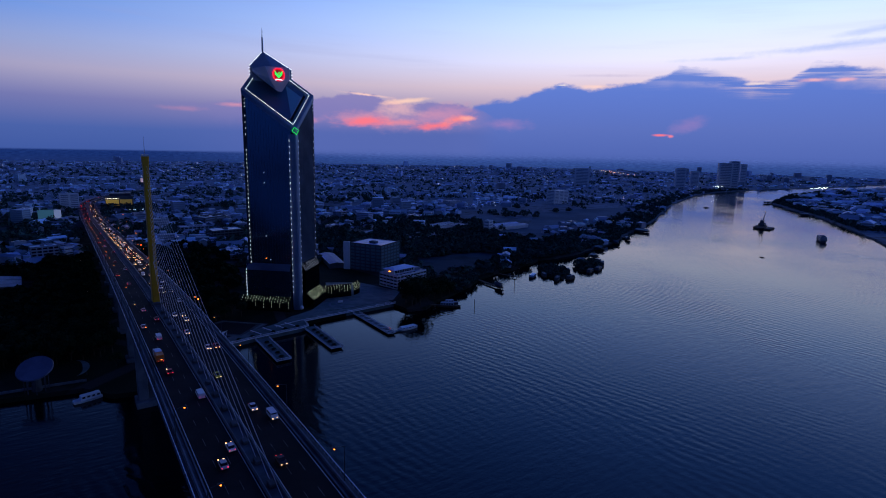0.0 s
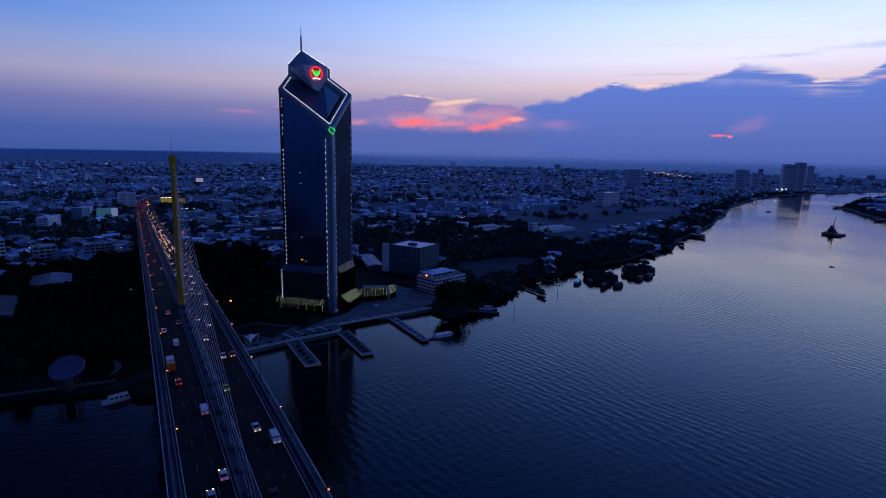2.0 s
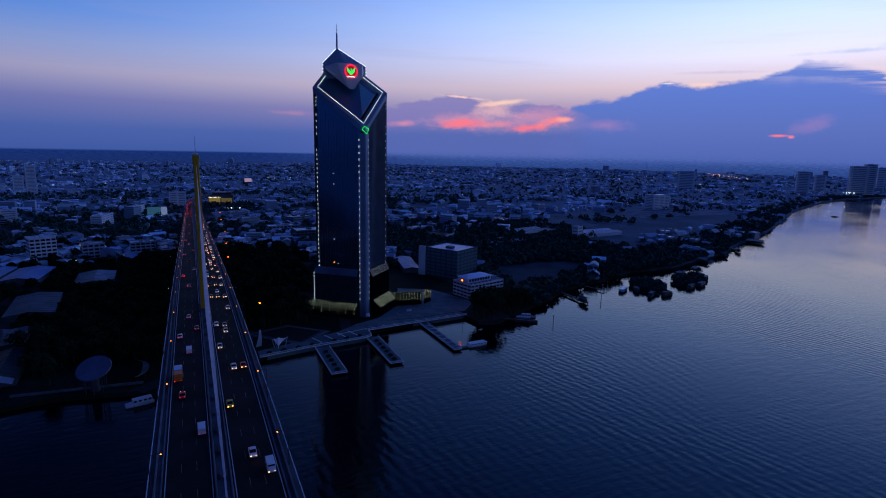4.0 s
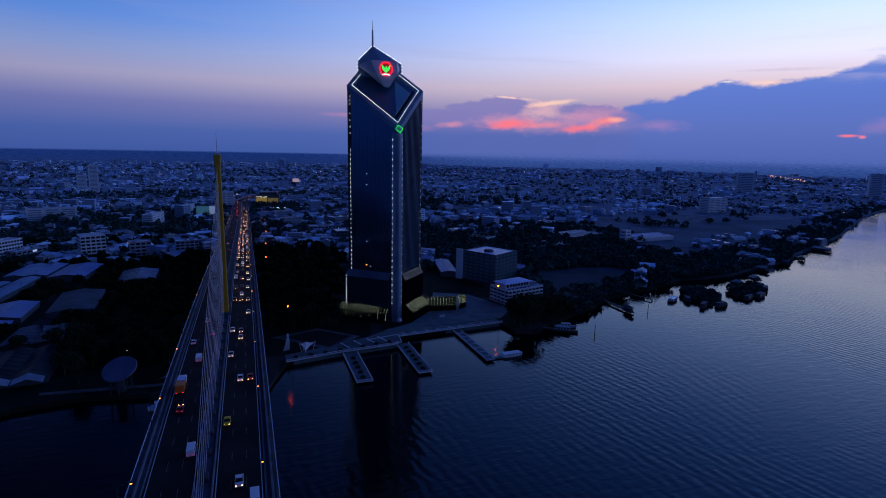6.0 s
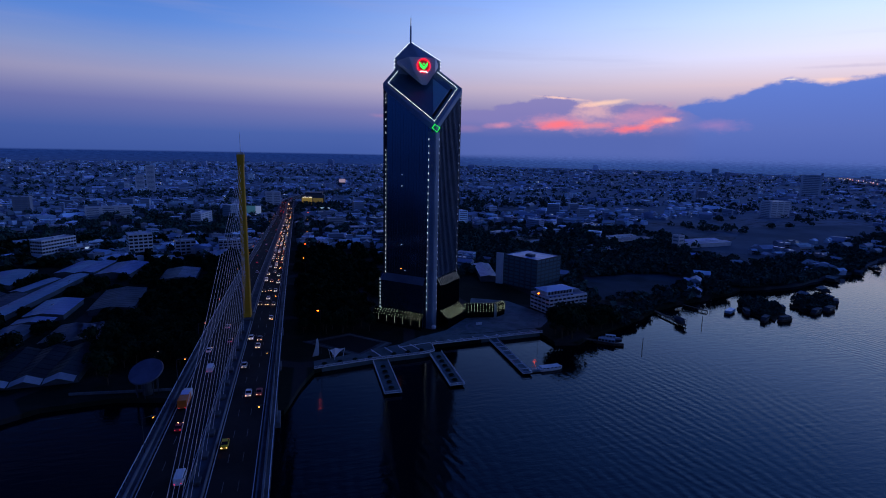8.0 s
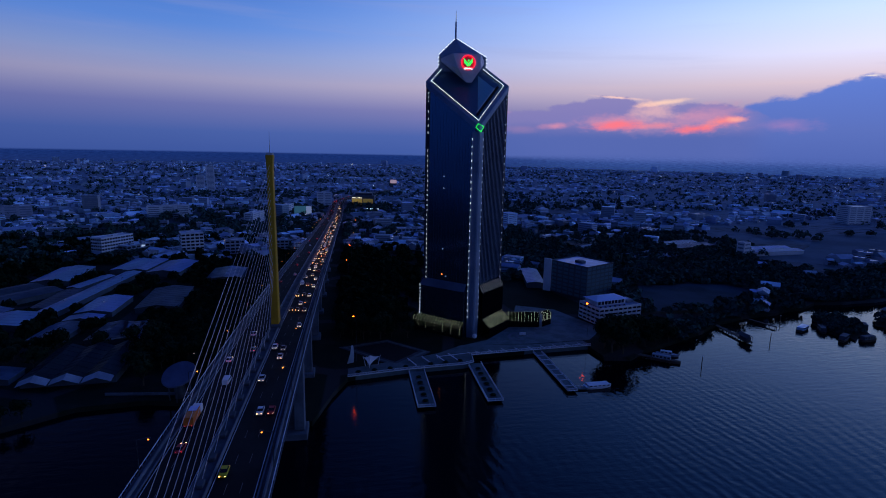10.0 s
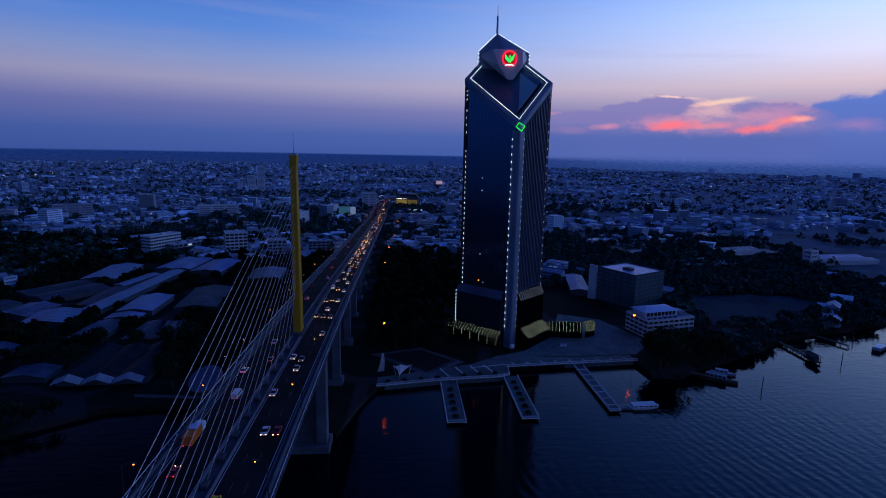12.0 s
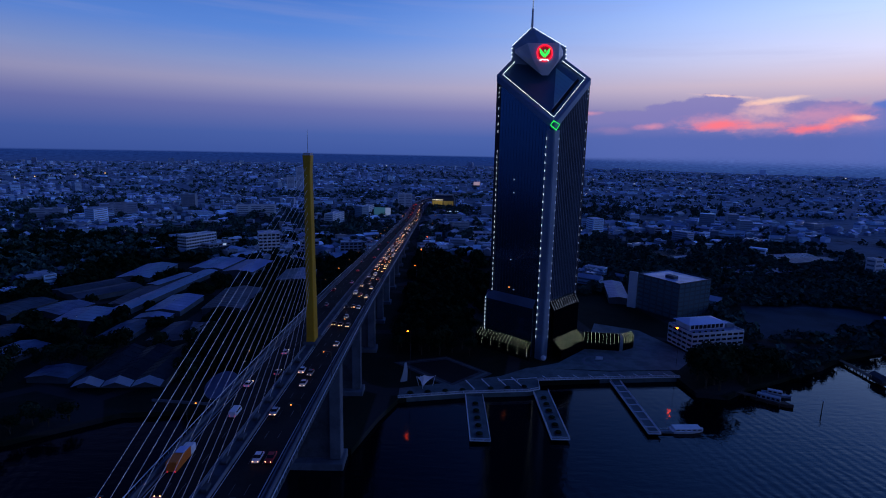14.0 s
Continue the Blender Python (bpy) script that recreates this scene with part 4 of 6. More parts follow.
def promenade():
    t = thing("promenade", "paved riverside promenade with white rails and pergola bars", "promenade")
    bm = bmesh.new()
    lo = [bm.verts.new((x, y, -2)) for x, y in QUAY]
    hi = [bm.verts.new((x, y, 2.95)) for x, y in QUAY]
    for k in range(len(QUAY)):
        bm.faces.new((lo[k], lo[(k + 1) % len(QUAY)], hi[(k + 1) % len(QUAY)], hi[k]))
    for tri in tessellate_polygon([[Vector((x, y, 0)) for x, y in QUAY]]):
        bm.faces.new([hi[k] for k in tri])
    bmesh.ops.recalc_face_normals(bm, faces=bm.faces[:])
    part("paving", bm, M_DECKING, t)
    rail_run(t, QUAY[:7], z=2.95, every=3.2)
    for (x0, y0), (x1, y1) in zip(QUAY[:6], QUAY[1:7]):
        d = Vector((x1 - x0, y1 - y0)).normalized()
        nrm = Vector((d.y, -d.x)) * .35
        bm = bmesh.new()
        prism(bm, [(x0, y0), (x1, y1), (x1 + nrm.x, y1 + nrm.y), (x0 + nrm.x, y0 + nrm.y)], 2.65, 3.1)
        bmesh.ops.recalc_face_normals(bm, faces=bm.faces[:])
        part("quay_edge", bm, M_RAILP, t, "white quay edge beam")
    # slanting pergola bars
    for x, y in ((70, 64), (79, 66), (88, 67.5), (96, 69)):
        part("pergola_bar", bm_box(-.28, .28, 0, 12, -.15, .2, m=Matrix.Translation((x, y, 3.9)) @ Matrix.Rotation(radians(20), 4, "Z")), M_RAILP, t)
        for k in (1, 10.5):
            q = Matrix.Rotation(radians(20), 4, "Z") @ Vector((0, k, 0))
            part("pergola_post", bm_rod((x + q.x, y + q.y, 2.9), (x + q.x, y + q.y, 3.8), .14, n=6), M_RAILP, t)
    part("pergola_beam", bm_rod((84, 75.5, 4.1), (106, 80, 4.1), .2, n=4), M_RAILP, t)
    for x in (84.4, 95, 105.6):
        part("pergola_post", bm_rod((x, 75.5 + (x - 84) * .2045, 2.9), (x, 75.5 + (x - 84) * .2045, 4.0), .14, n=6), M_RAILP, t)
    for k in range(9):
        x = 112 + k * 9
        y = 80.2 + (x - 106.5) * .092
        part("bollard_post", bm_box(-.16, .16, 0, 4.2, 0, .3, m=Matrix.Translation((x, y, 3.2)) @ Matrix.Rotation(radians(28), 4, "Z")), M_RAILP, t, "white slanting post")
    for k in range(7):
        x = 36 + k * 9.2 + (6 if k > 3 else 0)
        y = 58.2 + (x - 30) * .16
        p = part("planter", bm_box(x - 1.8, x + 1.8, y - 1.2, y + 1.2, 2.95, 3.5, bevel=.1), M_CONC_D, t, "dark planter box")
        part("shrub", bm_ball(1.5, 2, (x, y, 3.8), .5), M_LEAF, p)
    return t


promenade()


def sail_tent(x, y):
    t = thing("sail_canopy", "white tensile sail canopy on slanting masts", "canopy")
    tips = [(x - 3.8, y - .6, 9.0), (x + 5.8, y + 2.6, 8.2), (x - .6, y - 3.2, 4.6), (x - 2, y + 3.8, 7.2)]
    bm = bmesh.new()
    apex = (x, y + .3, 9.6)
    n = 6
    for k, (a, b) in enumerate(((tips[0], tips[2]), (tips[2], tips[1]), (tips[1], tips[3]), (tips[3], tips[0]))):
        A, B, C = Vector(apex), Vector(a), Vector(b)
        rows = []
        for i in range(n + 1):
            f = i / n
            row = []
            for j in range(n + 1):
                g = j / n
                p = A.lerp(B.lerp(C, g), f)
                p.z -= math.sin(g * math.pi) * f * 1.0 + math.sin(f * math.pi) * .6
                p = p.lerp(A, .22 * math.sin(g * math.pi) * f)
                row.append(bm.verts.new(p))
            rows.append(row)
        for i in range(n):
            for j in range(n):
                bm.faces.new((rows[i][j], rows[i + 1][j], rows[i + 1][j + 1], rows[i][j + 1]))
    bmesh.ops.remove_doubles(bm, verts=bm.verts[:], dist=.02)
    bmesh.ops.solidify(bm, geom=bm.faces[:], thickness=.08)
    part("canvas", bm, M_SAIL, t)
    for (tx, ty, tz), s in zip(tips, ((-2, -2), (2, 1), (0, -1.5), (-1.5, 2))):
        part("mast", bm_rod((tx - s[0] * .6, ty - s[1] * .6, LAND), (tx + s[0] * .15, ty + s[1] * .15, tz + .4), .16, n=6), M_RAILP, t)


sail_tent(43, 68)
t = thing("white_sculpture", "tall curved white canvas fin beside the bridge", "sculpture")
bm = bmesh.new()
for k in range(8):
    a, b = k / 8, (k + 1) / 8
    q = [bm.verts.new((31.5 + 1.2 * math.sin(f * 2) + s * 1.9 * (1 - f * .75), 75 + s * .9, LAND + 11 * f)) for f, s in ((a, -1), (a, 1), (b, 1), (b, -1))]
    bm.faces.new(q)
bmesh.ops.remove_doubles(bm, verts=bm.verts[:], dist=.02)
bmesh.ops.solidify(bm, geom=bm.faces[:], thickness=.35)
part("fin", bm, M_WALL, t)


def pool():
    t = thing("sunken_pool", "dark diamond-shaped pool with stepped stone terraces", "pool")
    ring = [(31.8, 99.6), (55.5, 107.8), (75.0, 88.9), (58.2, 72.3)]
    cx, cy = 55, 92
    for k, (s, z, mat) in enumerate(((1.34, .10, M_CONC_D), (1.22, .25, M_DECKING), (1.10, .40, M_CONC_D))):
        bm = bmesh.new()
        prism(bm, [(cx + (x - cx) * s, cy + (y - cy) * s) for x, y in ring], LAND - .5, LAND + z)
        bmesh.ops.recalc_face_normals(bm, faces=bm.faces[:])
        part("terrace_step", bm, mat, t)
    bm = bmesh.new()
    prism(bm, [(cx + (x - cx) * .96, cy + (y - cy) * .96) for x, y in ring], LAND - .5, LAND + .42)
    bmesh.ops.recalc_face_normals(bm, faces=bm.faces[:])
    part("pool_water", bm, M_RUBBER, t, "black still water")


pool()


def plaza():
    t = thing("tower_forecourt", "grey paved forecourt with curved lawns before the tower", "forecourt", kind="structure")
    bm = bmesh.new()
    prism(bm, [(106, 97.5), (152, 95), (194, 98), (214, 120), (196, 170), (168, 185), (150, 140), (124, 106)], LAND - .5, LAND + .09)
    bmesh.ops.recalc_face_normals(bm, faces=bm.faces[:])
    part("paving", bm, M_DECKING, t)
    for cx, cy, r0, r1 in ((150, 108, 9, 11), (150, 108, 4, 6), (176, 128, 10, 12)):
        bm = bmesh.new()
        n = 24
        for k in range(n):
            a, b = math.pi * 1.4 * k / n, math.pi * 1.4 * (k + 1) / n
            q = [(cx + r * math.cos(g), cy + r * math.sin(g), LAND + .13) for g, r in ((a, r0), (a, r1), (b, r1), (b, r0))]
            slab(bm, q)
        bmesh.ops.remove_doubles(bm, verts=bm.verts[:], dist=.01)
        part("lawn_kerb", bm, M_CONC, t)
    d = thing("entrance_sign", "small pale lit sign board on a lawn", "sign")
    part("board", bm_box(148, 152.5, 111, 111.5, LAND + .5, LAND + 2.4, bevel=.05), M_WALL_W, d)
    part("post", bm_rod((149, 111.25, LAND), (149, 111.25, LAND + .5), .12), M_STEEL, d)
    part("post", bm_rod((151.5, 111.25, LAND), (151.5, 111.25, LAND + .5), .12), M_STEEL, d)


plaza()


# ---------------------------------------------------------------- buildings
def block(name, label, o, ang, w, d, h, floors, bays, wall, category="building", base=LAND, band=.55, group="", parapet=.9, lit=0, pane=None, roofmat=None, plant=True):
    """A flat-roofed building from its nearest corner: w along the heading ang, d to the left of it; window bands by storey and bay."""
    m = Matrix.Translation((o[0], o[1], base)) @ Matrix.Rotation(radians(ang), 4, "Z")
    t = thing(name, label, category, m, group)
    part("wall", bm_box(0, w, 0, d, -.6, h), wall, t)
    part("roof", bm_box(.5, w - .5, .5, d - .5, h + .004, h + .12), roofmat or M_ROOF, t)
    for q in ((0, w, 0, .45), (0, w, d - .45, d), (0, .45, .45, d - .45), (w - .45, w, .45, d - .45)):
        part("parapet", bm_box(*q, h + .004, h + parapet), wall, t)
    fh = h / floors
    # past 620 m: fewer, unlit windows with the haze-paled glass
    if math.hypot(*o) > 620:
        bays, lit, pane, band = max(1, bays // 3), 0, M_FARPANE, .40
    rng = random.Random(int(o[0] * 7 + o[1]))
    meshes = {}
    for face, run in (("s", w), ("w", d)) if ang > 0 and ang < 45 else (("s", w), ("w", d), ("e", d)):
        n = max(1, bays if face == "s" else int(bays * d / w + .5))
        bw = run / n
        for f in range(floors):
            z0 = f * fh + fh * (1 - band) * .6
            for k in range(n):
                a0, a1 = k * bw + bw * .12, (k + 1) * bw - bw * .12
                q = (a0, a1, -.05, .1) if face == "s" else ((-.05, .1, a0, a1) if face == "w" else (w - .1, w + .05, a0, a1))
                key = (face, k)
                is_lit = rng.random() < lit
                if key not in meshes:
                    bm = bmesh.new()
                    box(bm, *q, 0, fh * band)
                    me = bpy.data.meshes.new("window")
                    bm.to_mesh(me)
                    bm.free()
                    me.materials.append(pane or M_PANE)
                    me2 = me.copy()
                    me2.materials.clear()
                    me2.materials.append(L_WIN if rng.random() < .6 else L_WINB)
                    meshes[key] = (me, me2)
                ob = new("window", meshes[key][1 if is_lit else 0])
                ob.parent = t
                ob.location = (0, 0, z0)
    rn = rng.randint(1, 3) if plant else 0
    for k in range(rn):
        x, y = rng.uniform(.15, .7) * w, rng.uniform(.2, .6) * d
        part("roof_plant", bm_box(x, x + w * .14, y, y + d * .2, h + .12, h + rng.uniform(1.6, 3.0), bevel=.08), wall, t)
    return t


def ang_of(a, b):
    return math.degrees(math.atan2(b[1] - a[1], b[0] - a[0]))


# the dark eight-storey office beside the tower
block("office_block", "dark eight-storey office block with ribbon windows", (235, 196), 29, 38, 40, 28.5, 8, 6, M_WALL_G, "office", lit=0, band=.62, pane=M_RIBBON)
t = thing("office_stair_wall", "tall pale end wall of the office block", "wall")
part("slab", bm_box(-.8, .8, 0, 7, -.5, 30.5, m=Matrix.Translation((214.6, 229.0, LAND)) @ Matrix.Rotation(radians(50), 4, "Z"), bevel=.1), M_WALL_W, t)


def lowrise():
    t = block("clubhouse_block", "white three-storey riverside block with window bands and roof pavilion", (214, 126), 14, 40, 24, 12.5, 4, 9, M_WALL_W, "building", band=.46, plant=False)
    part("pavilion", bm_box(3.5, 31, 7.5, 21.5, 12.6, 16.6, bevel=.1), M_WALL_W, t, "pale roof pavilion")
    bm = bmesh.new()
    b = [bm.verts.new(v) for v in ((2, 6, 16.6), (32.5, 6, 16.6), (32.5, 23, 16.6), (2, 23, 16.6))]
    r = [bm.verts.new(v) for v in ((9, 14.5, 18.6), (25.5, 14.5, 18.6))]
    for f in ((b[0], b[1], r[1], r[0]), (b[1], b[2], r[1]), (b[2], b[3], r[0], r[1]), (b[3], b[0], r[0]), (b[3], b[2], b[1], b[0])):
        bm.faces.new(f)
    part("hip_roof", bm, M_ROOF_L, t, "pale hipped sheet roof")
    for k in range(8):
        part("pavilion_window", bm_box(4.5 + k * 3.2, 7.0 + k * 3.2, 7.43, 7.6, 13.4, 16.0), M_PANE, t)
    part("stair_block", bm_box(33, 39, 8, 16, 12.6, 15.0, bevel=.1), M_WALL, t, "low roof stair block")
    for k in range(6):
        part("roof_shrub", bm_ball(.9, 1, (3 + k * 4.5, 2.6, 13.1), .7), M_LEAF, t)


lowrise()


def shed(o, ang, w, d, h, roof, bays=1, label="low warehouse with a pale sheet-metal roof", gable=M_WALL_G, white=False):
    """A warehouse of one or more ridged bays; ridges run along the heading."""
    t = thing("warehouse", label, "warehouse", Matrix.Translation((o[0], o[1], LAND)) @ Matrix.Rotation(radians(ang), 4, "Z"), "warehouses")
    SHEDS.append((t.matrix_basis.inverted(), w, d))
    h = h * .6
    bw = d / bays
    for k in range(bays):
        y0, y1 = k * bw, (k + 1) * bw
        bm = bmesh.new()
        rise = 2.6 if white else min(1.9, bw * .065)
        vs = [bm.verts.new((x, y, z)) for x in (0, w) for y, z in ((y0, -.5), (y1, -.5), (y1, h), ((y0 + y1) / 2, h + rise), (y0, h))]
        bm.faces.new(vs[:5][::-1])
        bm.faces.new(vs[5:])
        for a, b in ((0, 1), (1, 2), (4, 0)):
            bm.faces.new((vs[a], vs[b], vs[b + 5], vs[a + 5]))
        part("wall", bm, gable, t)
        if white:
            bm = bmesh.new()
            q = [bm.verts.new(v) for v in ((-6.2, y0 + .4, h - 1.3), (-6.2, (y0 + y1) / 2, h + 1.2), (-6.2, y1 - .4, h - 1.3), (-.9, y1 - .2, h - .1), (-.9, (y0 + y1) / 2, h + rise + .2), (-.9, y0 + .2, h - .1))]
            bm.faces.new((q[0], q[1], q[4], q[5])[::-1])
            bm.faces.new((q[1], q[2], q[3], q[4])[::-1])
            bmesh.ops.solidify(bm, geom=bm.faces[:], thickness=.2)
            part("gable_hood", bm, M_RAILP, t, "white sloping gable hood")
        for s, (ya, za, yb, zb) in enumerate(((y0 - .6, h - .15, (y0 + y1) / 2, h + rise + .12), ((y0 + y1) / 2, h + rise + .12, y1 + .6, h - .15))):
            bm = bmesh.new()
            q = [bm.verts.new(v) for v in ((-.8, ya, za + .12), (w + .8, ya, za + .12), (w + .8, yb, zb + .12), (-.8, yb, zb + .12))]
            bm.faces.new(q)
            bmesh.ops.solidify(bm, geom=bm.faces[:], thickness=.14)
            part("roof_slope", bm, roof, t)
        n = int(w / 6)
        bm = bmesh.new()
        for i in range(n):
            x = (i + .5) * w / n
            for s in (-1, 1):
                ya, yb = (y0 - .6, (y0 + y1) / 2) if s < 0 else (y1 + .6, (y0 + y1) / 2)
                rod(bm, (x, ya, h + .1), (x, yb, h + rise + .3), .09, n=4)
        tagged(part("roof_seams", bm, roof, t), kind="stuff")
    return t


SHEDS = []
PALE, GREY, DARK = M_ROOF_L, M_ROOF, M_ROOF_M
LBL_D = "low warehouse with a dark weathered sheet roof"
for o, ang, w, d, h, roof, bays, lbl in (
        ((-220, 286), 93, 62, 30, 7, PALE, 1, ""), ((-200, 262), 78, 48, 11, 6, PALE, 1, ""), ((-193, 200), 92, 56, 14, 6, DARK, 1, LBL_D), ((-182, 184), 85.5, 138, 14, 7, PALE, 1, ""), ((-188, 156), 97, 32, 30, 7, PALE, 1, ""),
        ((-143, 184), 92, 44, 25, 7, PALE, 1, ""), ((-146, 169), 92, 12, 23, 5, PALE, 1, "low loading shelter with a pale sheet roof"), ((-168, 326), 86, 55, 34, 8, PALE, 2, ""), ((-134, 314), 86, 56, 30, 8, PALE, 1, ""),
        ((-72, 286), 93, 48, 30, 7, GREY, 1, ""), ((-150, 127), 90, 34, 20, 6, GREY, 1, ""), ((-236, 212), 57, 50, 48, 7, DARK, 2, LBL_D), ((-224, 172), 78, 30, 28, 6, GREY, 1, ""),
        ((-101, 123), 90, 36, 34, 6, DARK, 2, LBL_D), ((-100, 194), 95, 62, 30, 7, DARK, 1, LBL_D), ((-146, 65), 90, 15, 22, 5.5, GREY, 1, ""),
        ((-258, 166), 76, 40, 30, 7, DARK, 1, LBL_D), ((-330, 250), 60, 60, 40, 7, DARK, 2, LBL_D), ((-320, 150), 66, 40, 30, 7, GREY, 1, ""), ((-232, 108), 70, 34, 26, 6, DARK, 1, LBL_D),
        ((-196, 84), 78, 30, 22, 6, GREY, 1, ""), ((-62, 395), 84, 34, 20, 6, PALE, 1, "")):
    shed(o, ang, w, d, h, roof, bays, lbl or "low warehouse with a pale sheet-metal roof")
# the hall with three white gables to the river
shed((-93, 63), 94, 46, 45, 7.5, M_ROOF_D, 3, "riverside hall with three white gables and a dark roof", white=True)
shed((212, 238), 78, 62, 16, 9, M_ROOF_L, 1, "long hall with a pale curved sheet roof")
shed((541, 375), 6, 88, 40, 9, M_ROOF_L, 2, "long riverside hall with a pale sheet roof", gable=M_WALL_W)
shed((372, 345), 22, 70, 40, 6, M_ROOF, 2, "low hall with a grey sheet roof")
shed((470, 420), 18, 70, 50, 6, M_ROOF, 2, "low hall with a grey sheet roof")
shed((330, 430), 30, 60, 44, 6, M_ROOF_D, 2, LBL_D)
shed((120, 895), 4, 44, 30, 8, M_ROOF_L, 1, "low hall with a pale sheet roof")
t = block("stair_tower", "pale square stair tower at the end of a long hall", (524, 366), 20, 13, 10, 19, 4, 2, M_WALL_W, "tower")

AP = "pale concrete apartment block with rows of windows"
for o, ang, w, d, h, fl, bays, wall, lit, lbl in (
        ((-244, 414), 62, 42, 16, 22, 6, 12, M_WALL_W, .02, AP), ((-222, 424), 58, 36, 20, 11, 3, 6, M_WALL, .03, ""), ((-160, 414), 22, 24, 22, 27, 7, 5, M_WALL_W, .01, AP),
        ((-116, 430), 16, 22, 18, 16, 4, 4, M_WALL, .02, ""), ((-70, 440), 10, 26, 18, 14, 4, 5, M_WALL, .04, ""), ((-398, 1380), 14, 22, 26, 46, 13, 4, M_WALL_W, .02, AP), ((-374, 1392), 14, 22, 26, 72, 21, 4, M_WALL_W, .02, AP),
        ((-92, 806), 82, 70, 14, 18, 5, 12, M_WALL_W, .02, AP), ((-130, 700), 78, 50, 16, 17, 5, 10, M_WALL_W, .02, AP), ((-44, 996), 4, 32, 22, 30, 8, 6, M_WALL_W, .5, "white office building with lit storeys"),
        ((1000, 676), 8, 60, 26, 34, 9, 10, M_WALL_W, .02, AP), ((-560, 760), 30, 60, 24, 20, 5, 9, M_WALL, .02, AP), ((-470, 880), 10, 26, 20, 30, 8, 5, M_WALL, .02, AP), ((-640, 700), 20, 50, 20, 16, 4, 8, M_WALL, .02, ""),
        ((-330, 800), 16, 70, 22, 18, 5, 11, M_WALL_W, .02, AP), ((70, 640), 8, 28, 18, 15, 4, 5, M_WALL, .03, ""), ((100, 560), 4, 40, 18, 11, 3, 7, M_WALL, .05, ""), ((128, 480), 6, 42, 30, 14, 4, 8, M_WALL_G, .0, ""),
        ((60, 760), 4, 30, 20, 12, 3, 5, M_WALL, .06, ""), ((150, 640), 30, 44, 30, 13, 3, 7, M_WALL_G, .01, ""), ((700, 720), 18, 40, 20, 14, 4, 6, M_WALL, .03, ""), ((1110, 790), 10, 90, 24, 12, 3, 12, M_WALL_W, .02, "")):
    block("apartment_block" if fl > 4 else "town_building", lbl or "low grey town building with a flat roof", o, ang, w, d, h, fl, bays, wall, "building", lit=lit, group="town buildings")
HR = "hazy high-rise apartment tower on the far riverside"
# white walls lighten these towers in place of haze
for o, ang, w, d, h, fl, bays in (((1950, 935), -50, 38, 26, 82, 14, 1), ((2150, 872), -50, 52, 30, 104, 16, 1), ((2196, 850), -50, 34, 30, 112, 16, 1), ((2480, 950), -50, 26, 24, 98, 14, 1), ((2165, 1000), -50, 34, 26, 66, 12, 1), ((1664, 1202), -50, 60, 34, 72, 12, 1)):
    block("high_rise", HR, o, ang, w, d, h, fl, bays, M_WALL_W, "high-rise", group="far high-rises")


# the yellow-lit store and the billboard beside the approach road
t = thing("roadside_store", "long store with a glowing yellow front and roof lamps", "store", pose(32, 1002, LAND, 0, 0, -6))
part("hall", bm_box(0, 50, 0, 36, -.5, 24, bevel=.2), M_WALL_G, t)
for k in range(2):
    part("lit_front", bm_box(1 + k * 25, 24 + k * 24, -.4, -.1, 3, 17), lamp_mat("yellow_lit_cladding", (1.0, .62, .10), .13 if k == 0 else .06), t, "yellow lit front panel")
for k in range(9):
    part("roof_lamp", bm_ball(.7, 1, (2 + k * 2.6, -.6, 19.0)), L_WHITE, t)
bm = bmesh.new()
prism(bm, [(8, 6), (46, 6), (46, 34), (8, 34)], 24.02, 29)
part("upper_storey", bm, M_ROOF_D, t)
t = thing("billboard", "roadside billboard with a dim blue-green picture panel on posts", "billboard", pose(-74, 806, LAND, 0, 0, -8))
part("panel", bm_box(0, 22, -.4, .4, 4, 20, bevel=.05), lamp_mat("dim_panel", (.08, .26, .34), .22), t, "dim lit panel")
part("panel", bm_box(22.3, 32, -.4, .4, 4, 20, bevel=.05), lamp_mat("pale_panel", (.50, .62, .85), .22), t, "pale lit panel")
for x in (3, 11, 19, 29):
    part("post", bm_rod((x, .9, -.5), (x, .9, 19), .3), M_STEEL, t)
t = thing("roof_sign", "small lit red and white sign board on a roof frame", "sign", pose(164, 1650, LAND, 0, 0, -5))
part("frame", bm_box(0, 22, -1, 1, -.5, 26), M_WALL_G, t)
part("panel", bm_box(0, 22, -1.3, -1.05, 14, 26), lamp_mat("lit_sign_panel", (1.0, .66, .66), .28), t)
t = thing("filling_station", "low canopy with a row of cold white lamps", "canopy", pose(62, 880, LAND, 0, 0, -4))
part("canopy", bm_box(0, 26, 0, 16, 5.5, 6.5, bevel=.1), M_WALL_W, t)
for k in range(4):
    part("post", bm_box(3 + k * 6.5, 3.6 + k * 6.5, 7.5, 8.1, -.4, 5.5), M_STEEL, t)
for k in range(5):
    part("canopy_lamp", bm_box(1.5 + k * 5.2, 3.7 + k * 5.2, -.3, .2, 6.6, 7.4), lamp_mat("canopy_lamp", (.85, 1.0, .95), 4.0) if k == 0 else bpy.data.materials["canopy_lamp"], t)


# round white roof and the crescent by the water west of the bridge
t = thing("round_pavilion", "tall round pavilion with a tilted pale disc roof", "pavilion", pose(-54, 40, LAND))
lean_x, lean_y = math.tan(radians(10)), math.tan(radians(27))      # the disc leans towards the river
under = lambda x, y: 12.0 + lean_x * x + lean_y * y
bm = bmesh.new()
bmesh.ops.create_cone(bm, cap_ends=True, segments=40, radius1=8.4, radius2=8.1, depth=.7, matrix=Matrix.Translation((0, 0, 12.4)) @ Matrix.Rotation(radians(-10), 4, "Y") @ Matrix.Rotation(radians(27), 4, "X"))
